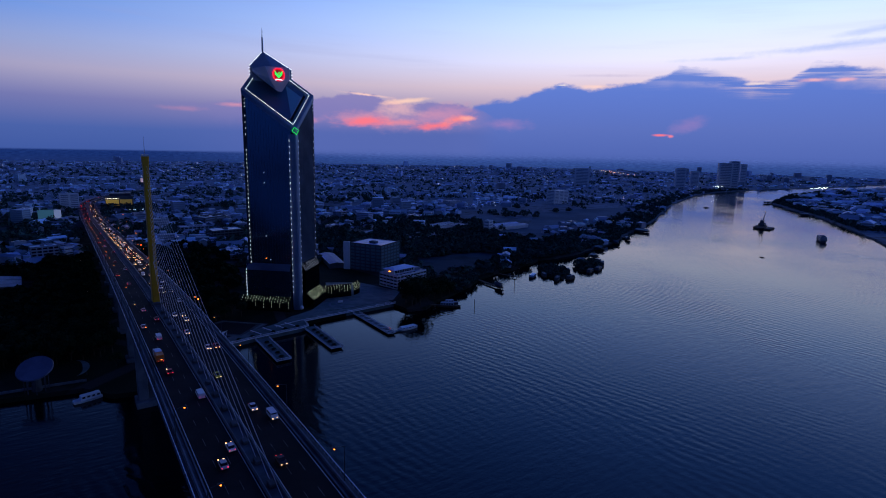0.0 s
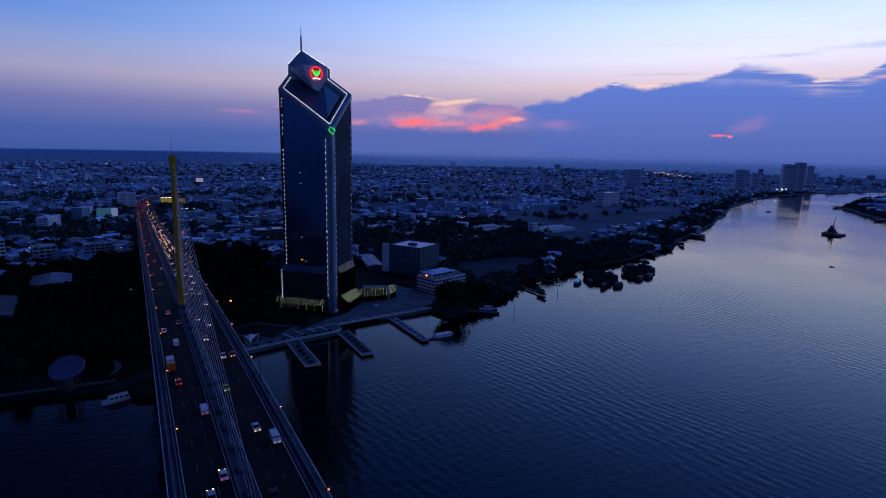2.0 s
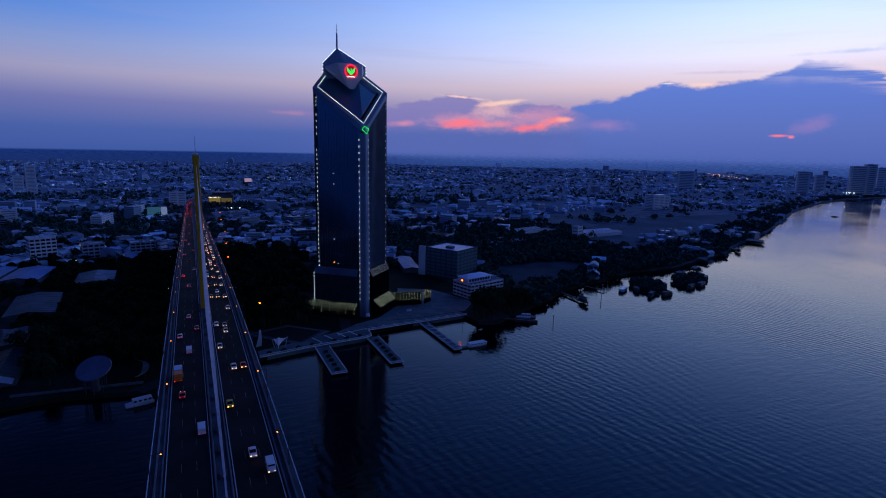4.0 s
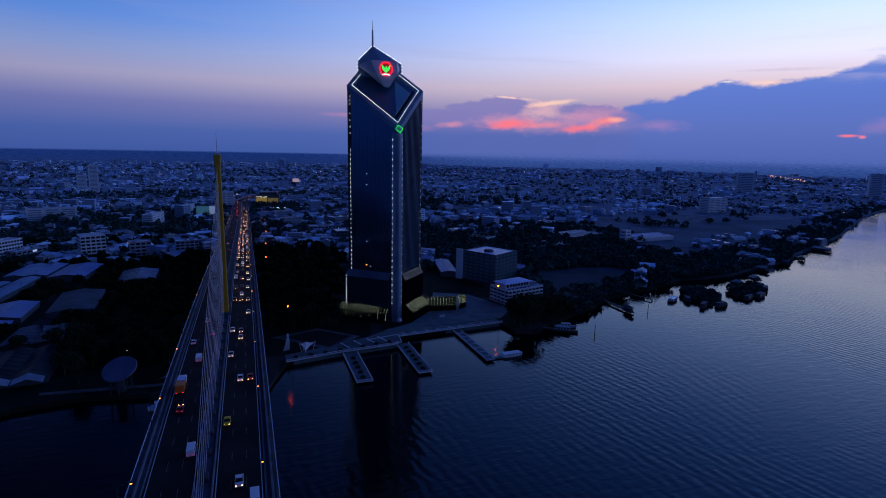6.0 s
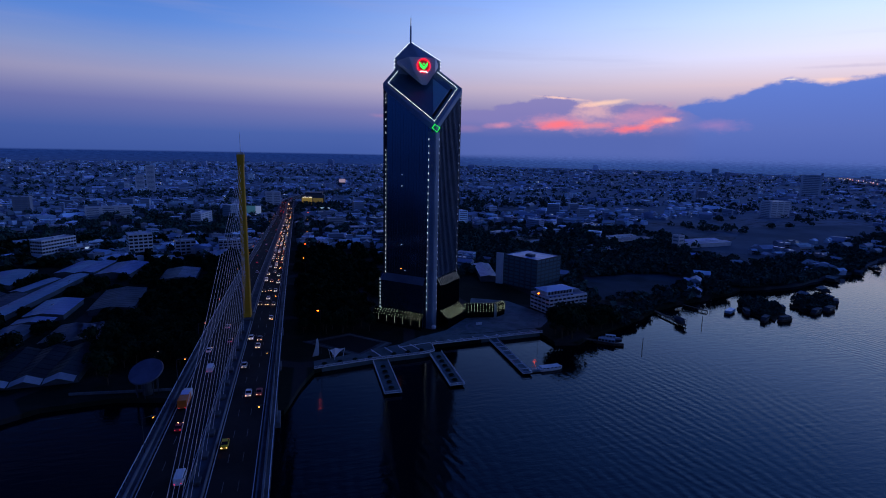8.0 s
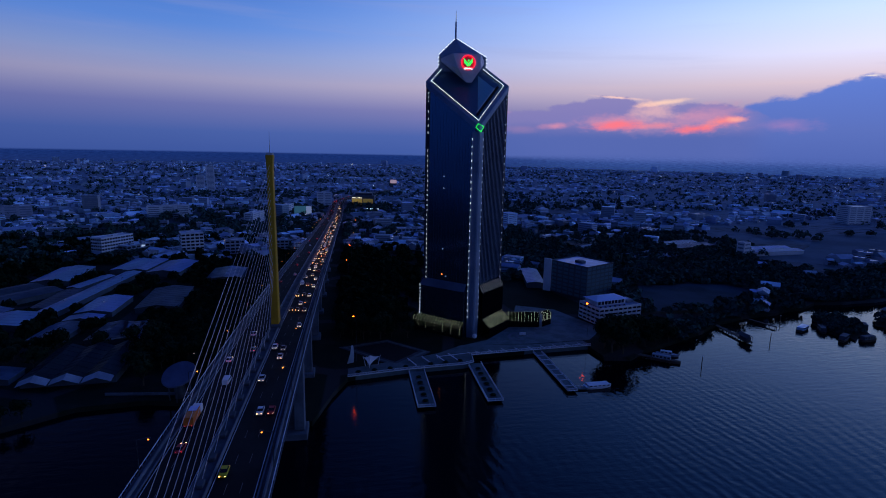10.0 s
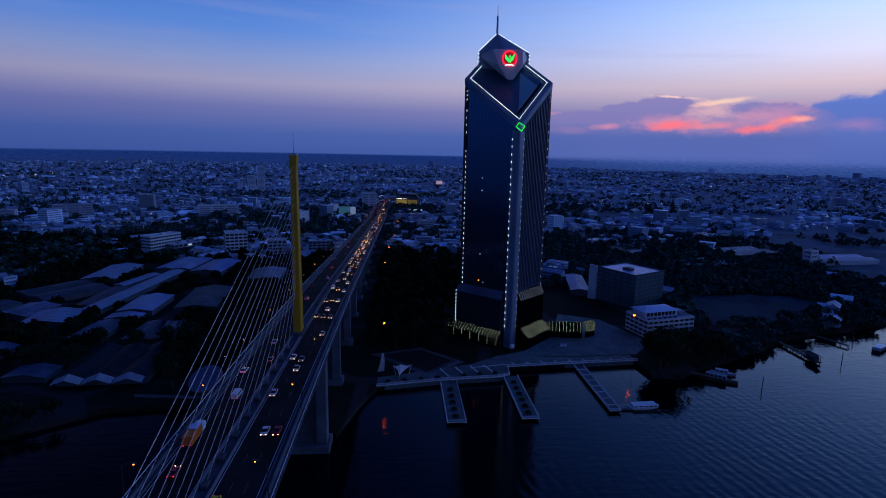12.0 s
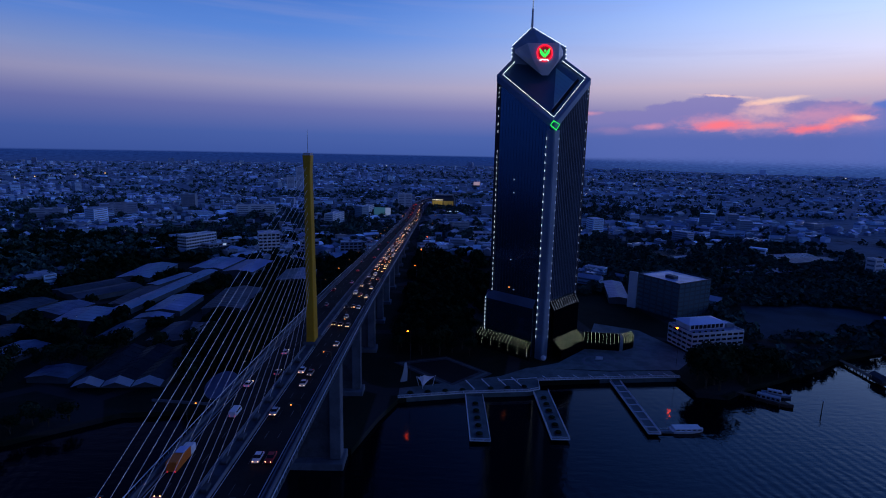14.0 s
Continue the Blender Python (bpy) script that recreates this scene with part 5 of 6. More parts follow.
part("disc_roof", bm, M_ROOF_M, t, "flat pale blue-grey disc roof")
for k in range(8):
    a = k * math.pi / 4
    x, y = 5.2 * math.cos(a), 5.2 * math.sin(a)
    part("post", bm_rod((x, y, -.5), (x, y, under(x, y)), .25), M_CONC_D, t)
part("core", bm_rod((0, 0, -.4), (0, 0, 11.2), 2.4, 2.0, n=16), M_CONC_D, t, "round concrete core")
t = thing("crescent_canopy", "pale crescent-shaped garden canopy", "canopy", pose(-38, 56, LAND))
bm = bmesh.new()
for k in range(16):
    a, b = -1.3 + k * 2.6 / 16, -1.3 + (k + 1) * 2.6 / 16
    w = lambda g: 3.4 * math.cos(g * .95)
    slab(bm, [(r * math.cos(g), 13 * math.sin(g), 3.2) for g, r in ((a, 8 - w(a)), (a, 8), (b, 8), (b, 8 - w(b)))])
bmesh.ops.remove_doubles(bm, verts=bm.verts[:], dist=.01)
bmesh.ops.solidify(bm, geom=bm.faces[:], thickness=.3)
part("roof", bm, M_DECKING, t)
for y in (-6, 0, 6):
    part("post", bm_rod((6.2, y, -.5), (6.2, y, 3.0), .2), M_CONC_D, t)
t = thing("garden_wall", "low pale garden wall by the water", "wall")
part("wall", bm_box(-30, 30, -.4, .4, -1, 1.3, m=Matrix.Translation((-62, 43.5, LAND)) @ Matrix.Rotation(radians(-6), 4, "Z"), bevel=.08), M_CONC, t)


# ---------------------------------------------------------------- boats, moorings, river traffic
def hull(bm, l, w, h, z=0.0):
    """A boat's hull along x, pointed at the bow."""
    rows = []
    for f, ww in ((0, .72), (.15, .95), (.55, 1.0), (.82, .72), (1.0, .06)):
        x = (f - .5) * l
        lift = h * (.35 * f * f)
        rows.append([bm.verts.new((x, s * w / 2 * ww * k, z0)) for s, k, z0 in ((-1, 1, h + lift), (-1, .75, -.5), (1, .75, -.5), (1, 1, h + lift))])
    for a, b in zip(rows, rows[1:]):
        for k in range(4):
            bm.faces.new((a[k], a[(k + 1) % 4], b[(k + 1) % 4], b[k]))
    bm.faces.new(rows[0])
    bm.faces.new(rows[-1][::-1])
    bmesh.ops.recalc_face_normals(bm, faces=bm.faces[:])


def boat(name, x, y, ang, l, w, h, cabins, label, hullmat=M_TIMBER, cabmat=M_WALL, group="boats"):
    t = thing(name, label, "boat", pose(x, y, 0, 0, 0, ang), group)
    bm = bmesh.new()
    hull(bm, l, w, h)
    part("hull", bm, hullmat, t)
    for k, (x0, x1, ww, z0, z1) in enumerate(cabins):
        c = part("cabin", bm_box(x0 * l, x1 * l, -ww * w / 2, ww * w / 2, z0, z1, bevel=.12), cabmat, t)
        n = max(2, int((x1 - x0) * l / 2.2))
        for i in range(n):
            xa = x0 * l + (x1 - x0) * l * (i + .2) / n
            for s in (-1, 1):
                part("window", bm_box(xa, xa + (x1 - x0) * l / n * .6, s * ww * w / 2 - .05, s * ww * w / 2 + .05, z0 + (z1 - z0) * .4, z0 + (z1 - z0) * .8), M_PANE, c)
    return t


boat("pontoon_boat", 168.5, 30.5, 3, 16, 6, 1.2, [(-.42, .40, .8, 1.1, 2.3)], "white covered ferry pontoon moored at the pier end", M_RAILP, M_RAILP)
t = thing("gangway", "small floating gangway with rails between pier and pontoon", "gangway")
part("deck", bm_box(153.9, 161.2, 27.4, 29.6, .5, .9), M_DECKING, t)
part("float", bm_box(154.6, 160.5, 27.6, 29.4, -.4, .5), M_TIMBER, t)
for y in (27.5, 29.5):
    part("handrail", bm_rod((153.9, y, 1.9), (161.2, y, 1.9), .07, n=4), M_RAILP, t)
boat("river_boat", -31, 20, 14, 16, 5, 1.3, [(-.3, .25, .7, 1.2, 3.4)], "pale river boat moored at the dark bank", M_WALL_W, M_WALL_W)
boat("river_boat", 228, 62, -38, 20, 5, 1.4, [(-.35, .2, .7, 1.3, 4.0)], "old timber river boat moored at a jetty")
boat("river_boat", 236, 71, -30, 14, 4, 1.1, [(-.3, .2, .7, 1.0, 3.0)], "small covered river boat moored at a jetty", M_WALL, M_WALL_W)
boat("river_boat", 372, 108, 30, 18, 6, 1.2, [(-.4, .3, .8, 1.0, 3.2)], "covered boat moored by the bushes", M_TIMBER, M_ROOF_L)
boat("passenger_ferry", 962, 54, 212, 34, 11, 2.2, [(-.46, .34, .86, 1.8, 5.2), (-.44, .28, .8, 5.3, 8.4), (-.1, .22, .5, 8.5, 10.4)], "three-deck passenger ferry under way on the river", M_WALL_G, M_WALL)
boat("small_boat", 722, 35, 100, 6, 2, .6, [(-.1, .1, .5, .6, 1.3)], "small dark boat on open water")
boat("small_boat", 1336, 458, 130, 14, 4, 1.0, [(-.2, .2, .7, .9, 2.6)], "small dark motor boat under way")
for x, y, a, l in ((384, 84, 30, 16), (400, 80, 5, 15), (384, 104, 60, 15), (446, 92, 20, 17), (464, 95, 20, 19), (492, 113, 40, 17), (500, 127, 70, 16), (424, 106, 55, 13)):
    boat("moored_hulk", x, y, a, l, l * .3, 1.5, [(-.4, .28, .8, 1.4, 4.2)], "dark old covered hulk moored at the islet", M_TIMBER, M_WALL_G, "moored hulks")
t = boat("crane_barge", 1048, 188, 12, 56, 20, 3.0, [(.0, .22, .5, 3.0, 9.0), (.04, .16, .3, 9.0, 14.0)], "dark crane barge lying in midstream", M_TIMBER, M_WALL_G)
part("jib", bm_rod((10, 0, 12), (24, 0, 30), .9, .3, n=4), M_TIMBER, t)
part("side_barge", bm_box(-30, 4, -22, -11, -.5, 2.6, bevel=.3), M_TIMBER, t)
part("mast", bm_rod((8, 2, 12), (8, 2, 24), .4, .15), M_TIMBER, t)


def wharf(x0, y0, x1, y1, w, shed_len, label="old timber jetty on piles with a small tin-roofed shelter"):
    t = thing("timber_wharf", label, "jetty", pose(x0, y0, 0, 0, 0, ang_of((x0, y0), (x1, y1))), "timber jetties")
    l = math.hypot(x1 - x0, y1 - y0)
    part("deck", bm_box(0, l, -w / 2, w / 2, 1.5, 1.9), M_TIMBER, t)
    n = max(2, int(l / 5))
    for k in range(n + 1):
        for s in (-1, 1):
            part("pile", bm_rod((k * l / n, s * w * .42, -3), (k * l / n, s * w * .42, 1.5), .28), M_TIMBER, t)
    if shed_len:
        for k in (l - shed_len, l - .6):
            for s in (-1, 1):
                part("shelter_post", bm_rod((k, s * w * .7, 1.2), (k, s * w * .7, 4.6), .16), M_TIMBER, t)
        part("landing", bm_box(l - shed_len - .5, l + .5, -w * .8, w * .8, 1.1, 1.498), M_TIMBER, t)
        bm = bmesh.new()
        a, b = l - shed_len - .8, l + .6
        for s in (-1, 1):
            q = [bm.verts.new(v) for v in ((a, s * w, 4.4), (b, s * w, 4.4), (b, 0, 6.2), (a, 0, 6.2))]
            bm.faces.new(q)
        bmesh.ops.remove_doubles(bm, verts=bm.verts[:], dist=.01)
        bmesh.ops.solidify(bm, geom=bm.faces[:], thickness=.12)
        part("tin_roof", bm, M_ROOF_D, t)
        part("hut_wall", bm_box(l - shed_len + .4, l - 1.2, -w * .6, w * .6, 1.9, 4.3, bevel=.05), M_WALL_G, t, "dark plank hut walls")


for q in ((210, 76, 230, 58, 3.5, 0), (308, 126, 307, 84, 3, 9), (345, 132, 352, 112, 2.5, 0), (480, 142, 481, 130, 6, 8), (520, 155, 517, 142, 6, 8), (571, 192, 573, 177, 6, 10), (632, 222, 634, 197, 4, 9), (694, 236, 681, 214, 4, 8),
          (776, 284, 784, 250, 8, 22), (937, 374, 953, 358, 8, 12), (1041, 444, 1042, 428, 8, 10), (1224, 534, 1228, 520, 8, 10), (1700, 440, 1640, 452, 8, 30), (1400, 235, 1368, 250, 6, 20)):
    wharf(*q)
for x, y in ((247, 51), (325, 86), (366, 124)):
    t = thing("mooring_post", "dark timber mooring post standing in the river", "post", pose(x, y, 0), "mooring posts")
    part("pile", bm_rod((0, 0, -3), (.3, .2, 6.5), .3, .2), M_TIMBER, t)
    part("cap", bm_rod((.3, .2, 6.5), (.3, .2, 6.8), .3), M_STEEL, t)

# ---------------------------------------------------------------- lamps
def street_lamp(x, y, z, h, arm, mat, size=.30, name="street_lamp", label="tall steel street lamp glowing amber", group="bridge lamps"):
    t = thing(name, label, "street lamp", pose(x, y, z), group)
    part("pole", bm_rod((0, 0, -.2), (0, 0, h), .14, .08), M_POLE, t)
    part("arm", bm_rod((0, 0, h), (arm, 0, h + .35), .07), M_POLE, t)
    head = part("lamp_head", bm_box(min(arm, arm * 1.6), max(arm, arm * 1.6), -.28, .28, h + .28, h + .5, bevel=.05), M_POLE, t)
    part("bulb", bm_ball(size, 1, (arm * 1.3, 0, h + .02), .8), mat, head, "glowing bulb")
    return t


LAMP_L = street_lamp(-14.7, -154, deck_z(-154), 9.0, 1.9, L_AMBER, .22)
LAMP_R = street_lamp(14.7, -154, deck_z(-154), 9.0, -1.9, L_AMBER, .22)
k = -3
while k < 24:
    y = -154 + 39.5 * k
    if k != 0 and deck_z(y) > 6.5:
        copy_thing(LAMP_L, pose(-14.7, y, deck_z(y)))
        copy_thing(LAMP_R, pose(14.7, y, deck_z(y)))
    k += 1
SOD = "tall mast with a bright orange sodium lamp"
street_lamp(35.0, 77.4, LAND, 28.4, -1.2, L_FLOOD, .6, "mast_lamp", SOD, "sodium lamps")
street_lamp(194.5, 103, LAND, 24.4, -1.2, L_FLOOD, .8, "mast_lamp", SOD, "sodium lamps")
for x, y, h in ((29, 288, 20), (32, 371, 20), (36, 465, 20), (40, 640, 14), (44, 740, 14)):
    street_lamp(x, y, LAND, h, -1.2, L_SODIUM, .7 if y < 600 else .5, "mast_lamp", SOD, "sodium lamps")
street_lamp(222, 93, LAND, 7, -1, L_WHITE, .3, "pole_lamp", "small pole lamp among trees", "pole lamps")
street_lamp(262, 96, LAND, 6, -1, L_AMBER, .28, "pole_lamp", "small pole lamp among trees", "pole lamps")
for x, y in ((-160, 250), (-175, 285), (-190, 215), (-158, 205), (-205, 160), (-120, 300), (-40, 180), (-54, 128), (-36, 95), (-30, 140), (-26, 230), (-31, 310), (-28, 380), (-60, 84)):
    street_lamp(x, y, LAND, 6.5, 1, L_WHITE, .2, "yard_lamp", "yard lamp on a thin pole", "yard lamps")


# ---------------------------------------------------------------- traffic standing on the road
def vehicle(name, label, paint, l=4.4, w=1.78, h=1.46, kind="car"):
    t = thing(name, label, kind, None, "vehicles on the bridge")
    bm = bmesh.new()
    if kind == "car":
        prof = [(-l / 2, .35), (-l / 2, .82), (-l * .38, .92), (l * .22, .95), (l * .44, .78), (l / 2, .62), (l / 2, .32)]
    elif kind == "truck":
        prof = [(-l / 2, .7), (-l / 2, h), (l * .22, h), (l * .22, .7)]
    else:
        prof = [(-l / 2, .35), (-l / 2, h * .92), (l * .30, h * .95), (l * .46, .95), (l / 2, .8), (l / 2, .35)]
    ra = [bm.verts.new((-w / 2, y, z)) for y, z in prof]
    rb = [bm.verts.new((w / 2, y, z)) for y, z in prof]
    for k in range(len(prof)):
        j = (k + 1) % len(prof)
        bm.faces.new((ra[k], ra[j], rb[j], rb[k]))
    bm.faces.new(ra[::-1])
    bm.faces.new(rb)
    bmesh.ops.recalc_face_normals(bm, faces=bm.faces[:])
    bmesh.ops.bevel(bm, geom=bm.edges[:], offset=.06, segments=1, affect="EDGES")
    body = part("body", bm, paint, t)
    if kind == "car":
        cab = [(-l * .36, .92, .80), (-l * .26, h - .04, .66), (l * .08, h - .02, .66), (l * .24, .94, .80)]
        bm = bmesh.new()
        ra = [bm.verts.new((-w / 2 * s * 1.12, y, z)) for y, z, s in cab]
        rb = [bm.verts.new((w / 2 * s * 1.12, y, z)) for y, z, s in cab]
        for k in range(4):
            j = (k + 1) % 4
            bm.faces.new((ra[k], ra[j], rb[j], rb[k]))
        bm.faces.new(ra[::-1])
        bm.faces.new(rb)
        bmesh.ops.recalc_face_normals(bm, faces=bm.faces[:])
        part("cabin_glass", bm, M_CARGLASS, t, "dark car windows")
        part("roof", bm_box(-w * .40, w * .40, -l * .25, l * .07, h - .04, h + .02, bevel=.02), paint, t)
    elif kind == "truck":
        part("cab", bm_box(-w / 2 + .05, w / 2 - .05, l * .24, l / 2, .6, h * .86, bevel=.15), CAR_PAINT[0], t, "white truck cab")
        part("windscreen", bm_box(-w * .42, w * .42, l / 2 - .02, l / 2 + .04, h * .52, h * .8), M_CARGLASS, t)
        part("load_cover", bm_box(-w * .45, w * .45, -l * .1, l * .2, h + .01, h + .16, bevel=.05), M_ROOF_L, t)
        part("chassis", bm_box(-w * .4, w * .4, -l / 2, l * .46, .5, .72), M_RUBBER, t)
    else:
        part("windscreen", bm_box(-w * .42, w * .42, l * .30, l * .36, h * .58, h * .9, bevel=.03), M_CARGLASS, t)
        for s in (-1, 1):
            part("side_window", bm_box(s * w / 2 - .02, s * w / 2 + .02, -l * .4, l * .28, h * .58, h * .85), M_CARGLASS, t)
    for s in (-1, 1):
        for f in (-.31, .31):
            wh = part("wheel", bm_rod((s * (w / 2 - .2), f * l, .33), (s * w / 2, f * l, .33), .33, n=10), M_RUBBER, t)
        part("headlight", bm_box(s * w * .34 - .12, s * w * .34 + .12, l / 2 - .01, l / 2 + .012, .62, .78), L_HEAD, t, "glowing headlight")
        part("tail_light", bm_box(s * w * .36 - .11, s * w * .36 + .11, -l / 2 - .012, -l / 2 + .01, .68, .82), L_TAIL, t, "glowing red tail light")
    return t


WAIT = pose(0, 0, -40)
kinds = [vehicle("car", "white saloon car on the bridge", CAR_PAINT[0]), vehicle("car", "silver saloon car on the bridge", CAR_PAINT[1]), vehicle("car", "grey saloon car on the bridge", CAR_PAINT[2]),
         vehicle("car", "black saloon car on the bridge", CAR_PAINT[3]), vehicle("car", "dark red saloon car on the bridge", CAR_PAINT[4]), vehicle("car", "yellow taxi on the bridge", CAR_PAINT[5]),
         vehicle("van", "white passenger van on the bridge", CAR_PAINT[0], 5.2, 1.9, 2.1, "van"), vehicle("truck", "orange lorry with a covered load on the bridge", CAR_PAINT[6], 10.0, 2.5, 3.1, "truck")]
used = set()


def park(kind, x, y, away):
    """Stands a vehicle on the road; away: its nose points along +y."""
    slope = math.degrees(math.atan2(deck_z(y + 2) - deck_z(y - 2), 4))
    m = Matrix.Translation((road_x(y) + x, y, deck_z(y) + .09)) @ pose(0, 0, 0, slope, 0, 0) @ (pose(0, 0, 0) if away else pose(0, 0, 0, 0, 0, 180))
    if kind not in used:
        used.add(kind)
        kinds[kind].matrix_basis = m
    else:
        copy_thing(kinds[kind], m)


for kind, x, y, away in ((6, -4.0, -129, 1), (7, -10.2, -88, 1), (4, -8.9, -104, 1), (6, -6.9, -63, 1), (0, -10.2, -43, 1), (1, -7.0, -13, 1), (2, -3.9, -33, 1), (0, -3.8, -165, 1), (1, -7.2, -172, 1), (0, 7.2, -146, 0), (6, 10.4, -154, 0), (5, 3.9, -116, 0),
                        (0, 7.1, -86, 0), (4, 10.2, -86, 0), (1, 3.8, -62, 0), (0, 3.8, -31, 0), (2, 7.1, -33, 0), (1, 7.0, -42, 0), (1, 10.2, -3, 0), (3, 6.9, 24, 0), (2, 10.2, 23, 0), (3, 3.8, 25, 0), (0, 7.1, 37, 0), (3, 5.0, -178, 0), (2, -6.9, 60, 1),
                        (4, -10.2, 96, 1), (1, -3.9, 120, 1), (4, -7.0, 165, 1), (2, -10.2, 210, 1), (4, -3.9, 235, 1), (0, -7.0, 290, 1), (4, -10.2, 330, 1), (4, -3.9, 352, 1), (3, -7.0, 410, 1), (4, -3.9, 450, 1), (4, -10.2, 520, 1), (4, -7, 560, 1), (1, -3.9, 640, 1), (4, -7, 700, 1)):
    park(kind, x, y, away)
rng = random.Random(5)
for lane in (3.8, 7.1, 10.4):
    y = rng.uniform(48, 60)
    while y < 1150:
        park(rng.choice((0, 0, 1, 1, 2, 3, 3, 4, 6)), lane + rng.uniform(-.3, .3), y, 0)
        y += (rng.uniform(12, 34) if y < 150 else rng.uniform(7.5, 16)) if y < 420 else rng.uniform(14, 44)
for lane in (-3.9, -7.0, -10.2):
    y = rng.uniform(740, 780)
    while y < 1250:
        park(rng.choice((1, 2, 3, 4)), lane, y, 1)
        y += rng.uniform(14, 40)

# ---------------------------------------------------------------- trees
def crown_mesh(seed, r, n, leaf):
    """A crown of many small bent leaf clumps on several uneven lobes."""
    rng = random.Random(seed)
    lobes = [(Vector((rng.uniform(-.55, .55) * r, rng.uniform(-.55, .55) * r, rng.uniform(-.15, .65) * r)), rng.uniform(.42, .68) * r) for _ in range(7)]
    vs, fs = [], []
    for _ in range(n):
        c, rad = rng.choice(lobes)
        d = Vector((rng.gauss(0, 1), rng.gauss(0, 1), rng.gauss(.15, .9))).normalized()
        p = c + d * rad * rng.uniform(.7, 1.08)
        q = Vector((rng.gauss(0, 1), rng.gauss(0, 1), rng.gauss(0, 1))).normalized()
        u = d.cross(q).normalized() * leaf * rng.uniform(.6, 1.3)
        w = (d.cross(u).normalized() + d * rng.uniform(-.5, .3)) * leaf * rng.uniform(.6, 1.2)
        k = len(vs)
        vs += [p - u, p - w * .8, p + u, p + w + d * leaf * .3]
        fs += [(k, k + 1, k + 2), (k, k + 2, k + 3)]
    me = bpy.data.meshes.new("crown")
    me.from_pydata([tuple(v) for v in vs], [], fs)
    me.materials.append(M_LEAF)
    return me


CROWNS = [crown_mesh(s, 4.6, 430, .62) for s in range(5)]


def trunk_mesh(seed):
    rng = random.Random(seed)
    bm = bmesh.new()
    rod(bm, (0, 0, -.4), (.15, .1, 3.2), .34, .24, n=7)
    for k in range(5):
        a = k * 1.26 + rng.uniform(-.3, .3)
        rod(bm, (.15, .1, rng.uniform(2.4, 3.2)), (2.2 * math.cos(a), 2.2 * math.sin(a), rng.uniform(4.6, 6.2)), .15, .05, n=5)
    me = bpy.data.meshes.new("trunk")
    bm.to_mesh(me)
    bm.free()
    me.materials.append(M_TRUNK)
    return me


TRUNKS = [trunk_mesh(s) for s in range(3)]


def tree(x, y, s, rng, label="dark leafy broad-crowned tree", z=LAND):
    t = thing("tree", label, "tree", pose(x, y, z, 0, 0, rng.uniform(0, 360)) @ Matrix.Diagonal((s * rng.uniform(.9, 1.15), s * rng.uniform(.9, 1.15), s, 1)), "trees")
    a = new("trunk", rng.choice(TRUNKS))
    b = new("crown", rng.choice(CROWNS))
    a.parent = b.parent = t
    b.location = (.1, .1, 6.0)
    return t


SITES = [((188, 60), (330, 140)), ((-300, 40), (-60, 380)), ((190, 95), (262, 262)), ((28, 52), (205, 102)), ((80, 95), (150, 180)), ((140, 150), (236, 300)), ((-70, 30), (-20, 72)), ((150, 95), (200, 175)), ((18, 100), (112, 440)), ((-72, 60), (-18, 430))]


def free(x, y, m=6):
    """Whether a spot is on land, off the road and off the built plots."""
    if abs(x - road_x(y)) < 17 + m and y > -20:
        return False
    return inside(x, y, LAND_FAR) and not any(a[0] - m < x < b[0] + m and a[1] - m < y < b[1] + m for a, b in SITES)


PLOT_A = [(560, 345), (640, 285), (760, 330), (900, 395), (1060, 480), (1090, 545), (950, 560), (800, 545), (690, 440)]
PLOT_B = [(271, 157), (328, 157), (372, 180), (420, 205), (400, 236), (369, 242), (309, 240)]
WOOD_A = [(215, 262), (310, 244), (400, 240), (470, 225), (560, 300), (600, 420), (560, 560), (400, 640), (250, 620), (150, 480), (215, 400)]
WOOD_C = [(430, 170), (530, 178), (650, 216), (800, 284), (1000, 380), (1100, 440), (980, 450), (800, 372), (640, 300), (520, 250), (430, 225)]
WOOD_B = [(-560, 330), (-420, 280), (-300, 330), (-262, 400), (-300, 470), (-430, 560), (-560, 560)]
PLOT_C = [(300, 262), (352, 256), (420, 300), (400, 340), (330, 330)]
rng = random.Random(11)
spots = []
MASTS = [(29, 288), (32, 371), (36, 465), (40, 640), (44, 740), (35, 77), (194, 103)]
for x, y, s in ((198, 73, 2.1), (204, 70, 1.8), (205, 78, 2.1), (199, 85, 1.9), (208, 88, 1.8), (197, 82, 1.6), (246, 98, 1.4), (256, 103, 1.5), (266, 106, 1.4), (262, 114, 1.6), (276, 114, 1.3), (240, 106, 1.2), (252, 118, 1.5), (286, 124, 1.2),
                (214, 84, 1.5), (225, 88, 1.4), (234, 92, 1.3), (243, 94, 1.3), (258, 98, 1.2), (270, 102, 1.2), (281, 110, 1.1), (217, 96, 1.5), (230, 100, 1.4), (296, 122, 1.0), (306, 130, 1.0), (226, 81, 1.1), (236, 85, 1.0), (248, 89, 1.1), (262, 94, 1.0), (274, 101, 1.0), (290, 112, 1.0), (300, 118, .9), (318, 132, .9), (331, 137, .9)):
    spots.append((x, y, s))
ISLETS = [(407, 112, 17, 33, -35), (466, 113, 33, 15, 25)]       # middle, half sizes and turn of each


def on_islet(x, y, q, grow=.9):
    a = radians(-q[4])
    u, v = x - q[0], y - q[1]
    return ((u * math.cos(a) - v * math.sin(a)) / (q[2] * grow)) ** 2 + ((u * math.sin(a) + v * math.cos(a)) / (q[3] * grow)) ** 2 < 1


def on_shed(x, y, m=4.0):
    for inv, w, d in SHEDS:
        q = inv @ Vector((x, y, LAND))
        if -m < q.x < w + m and -m < q.y < d + m:
            return True
    return False


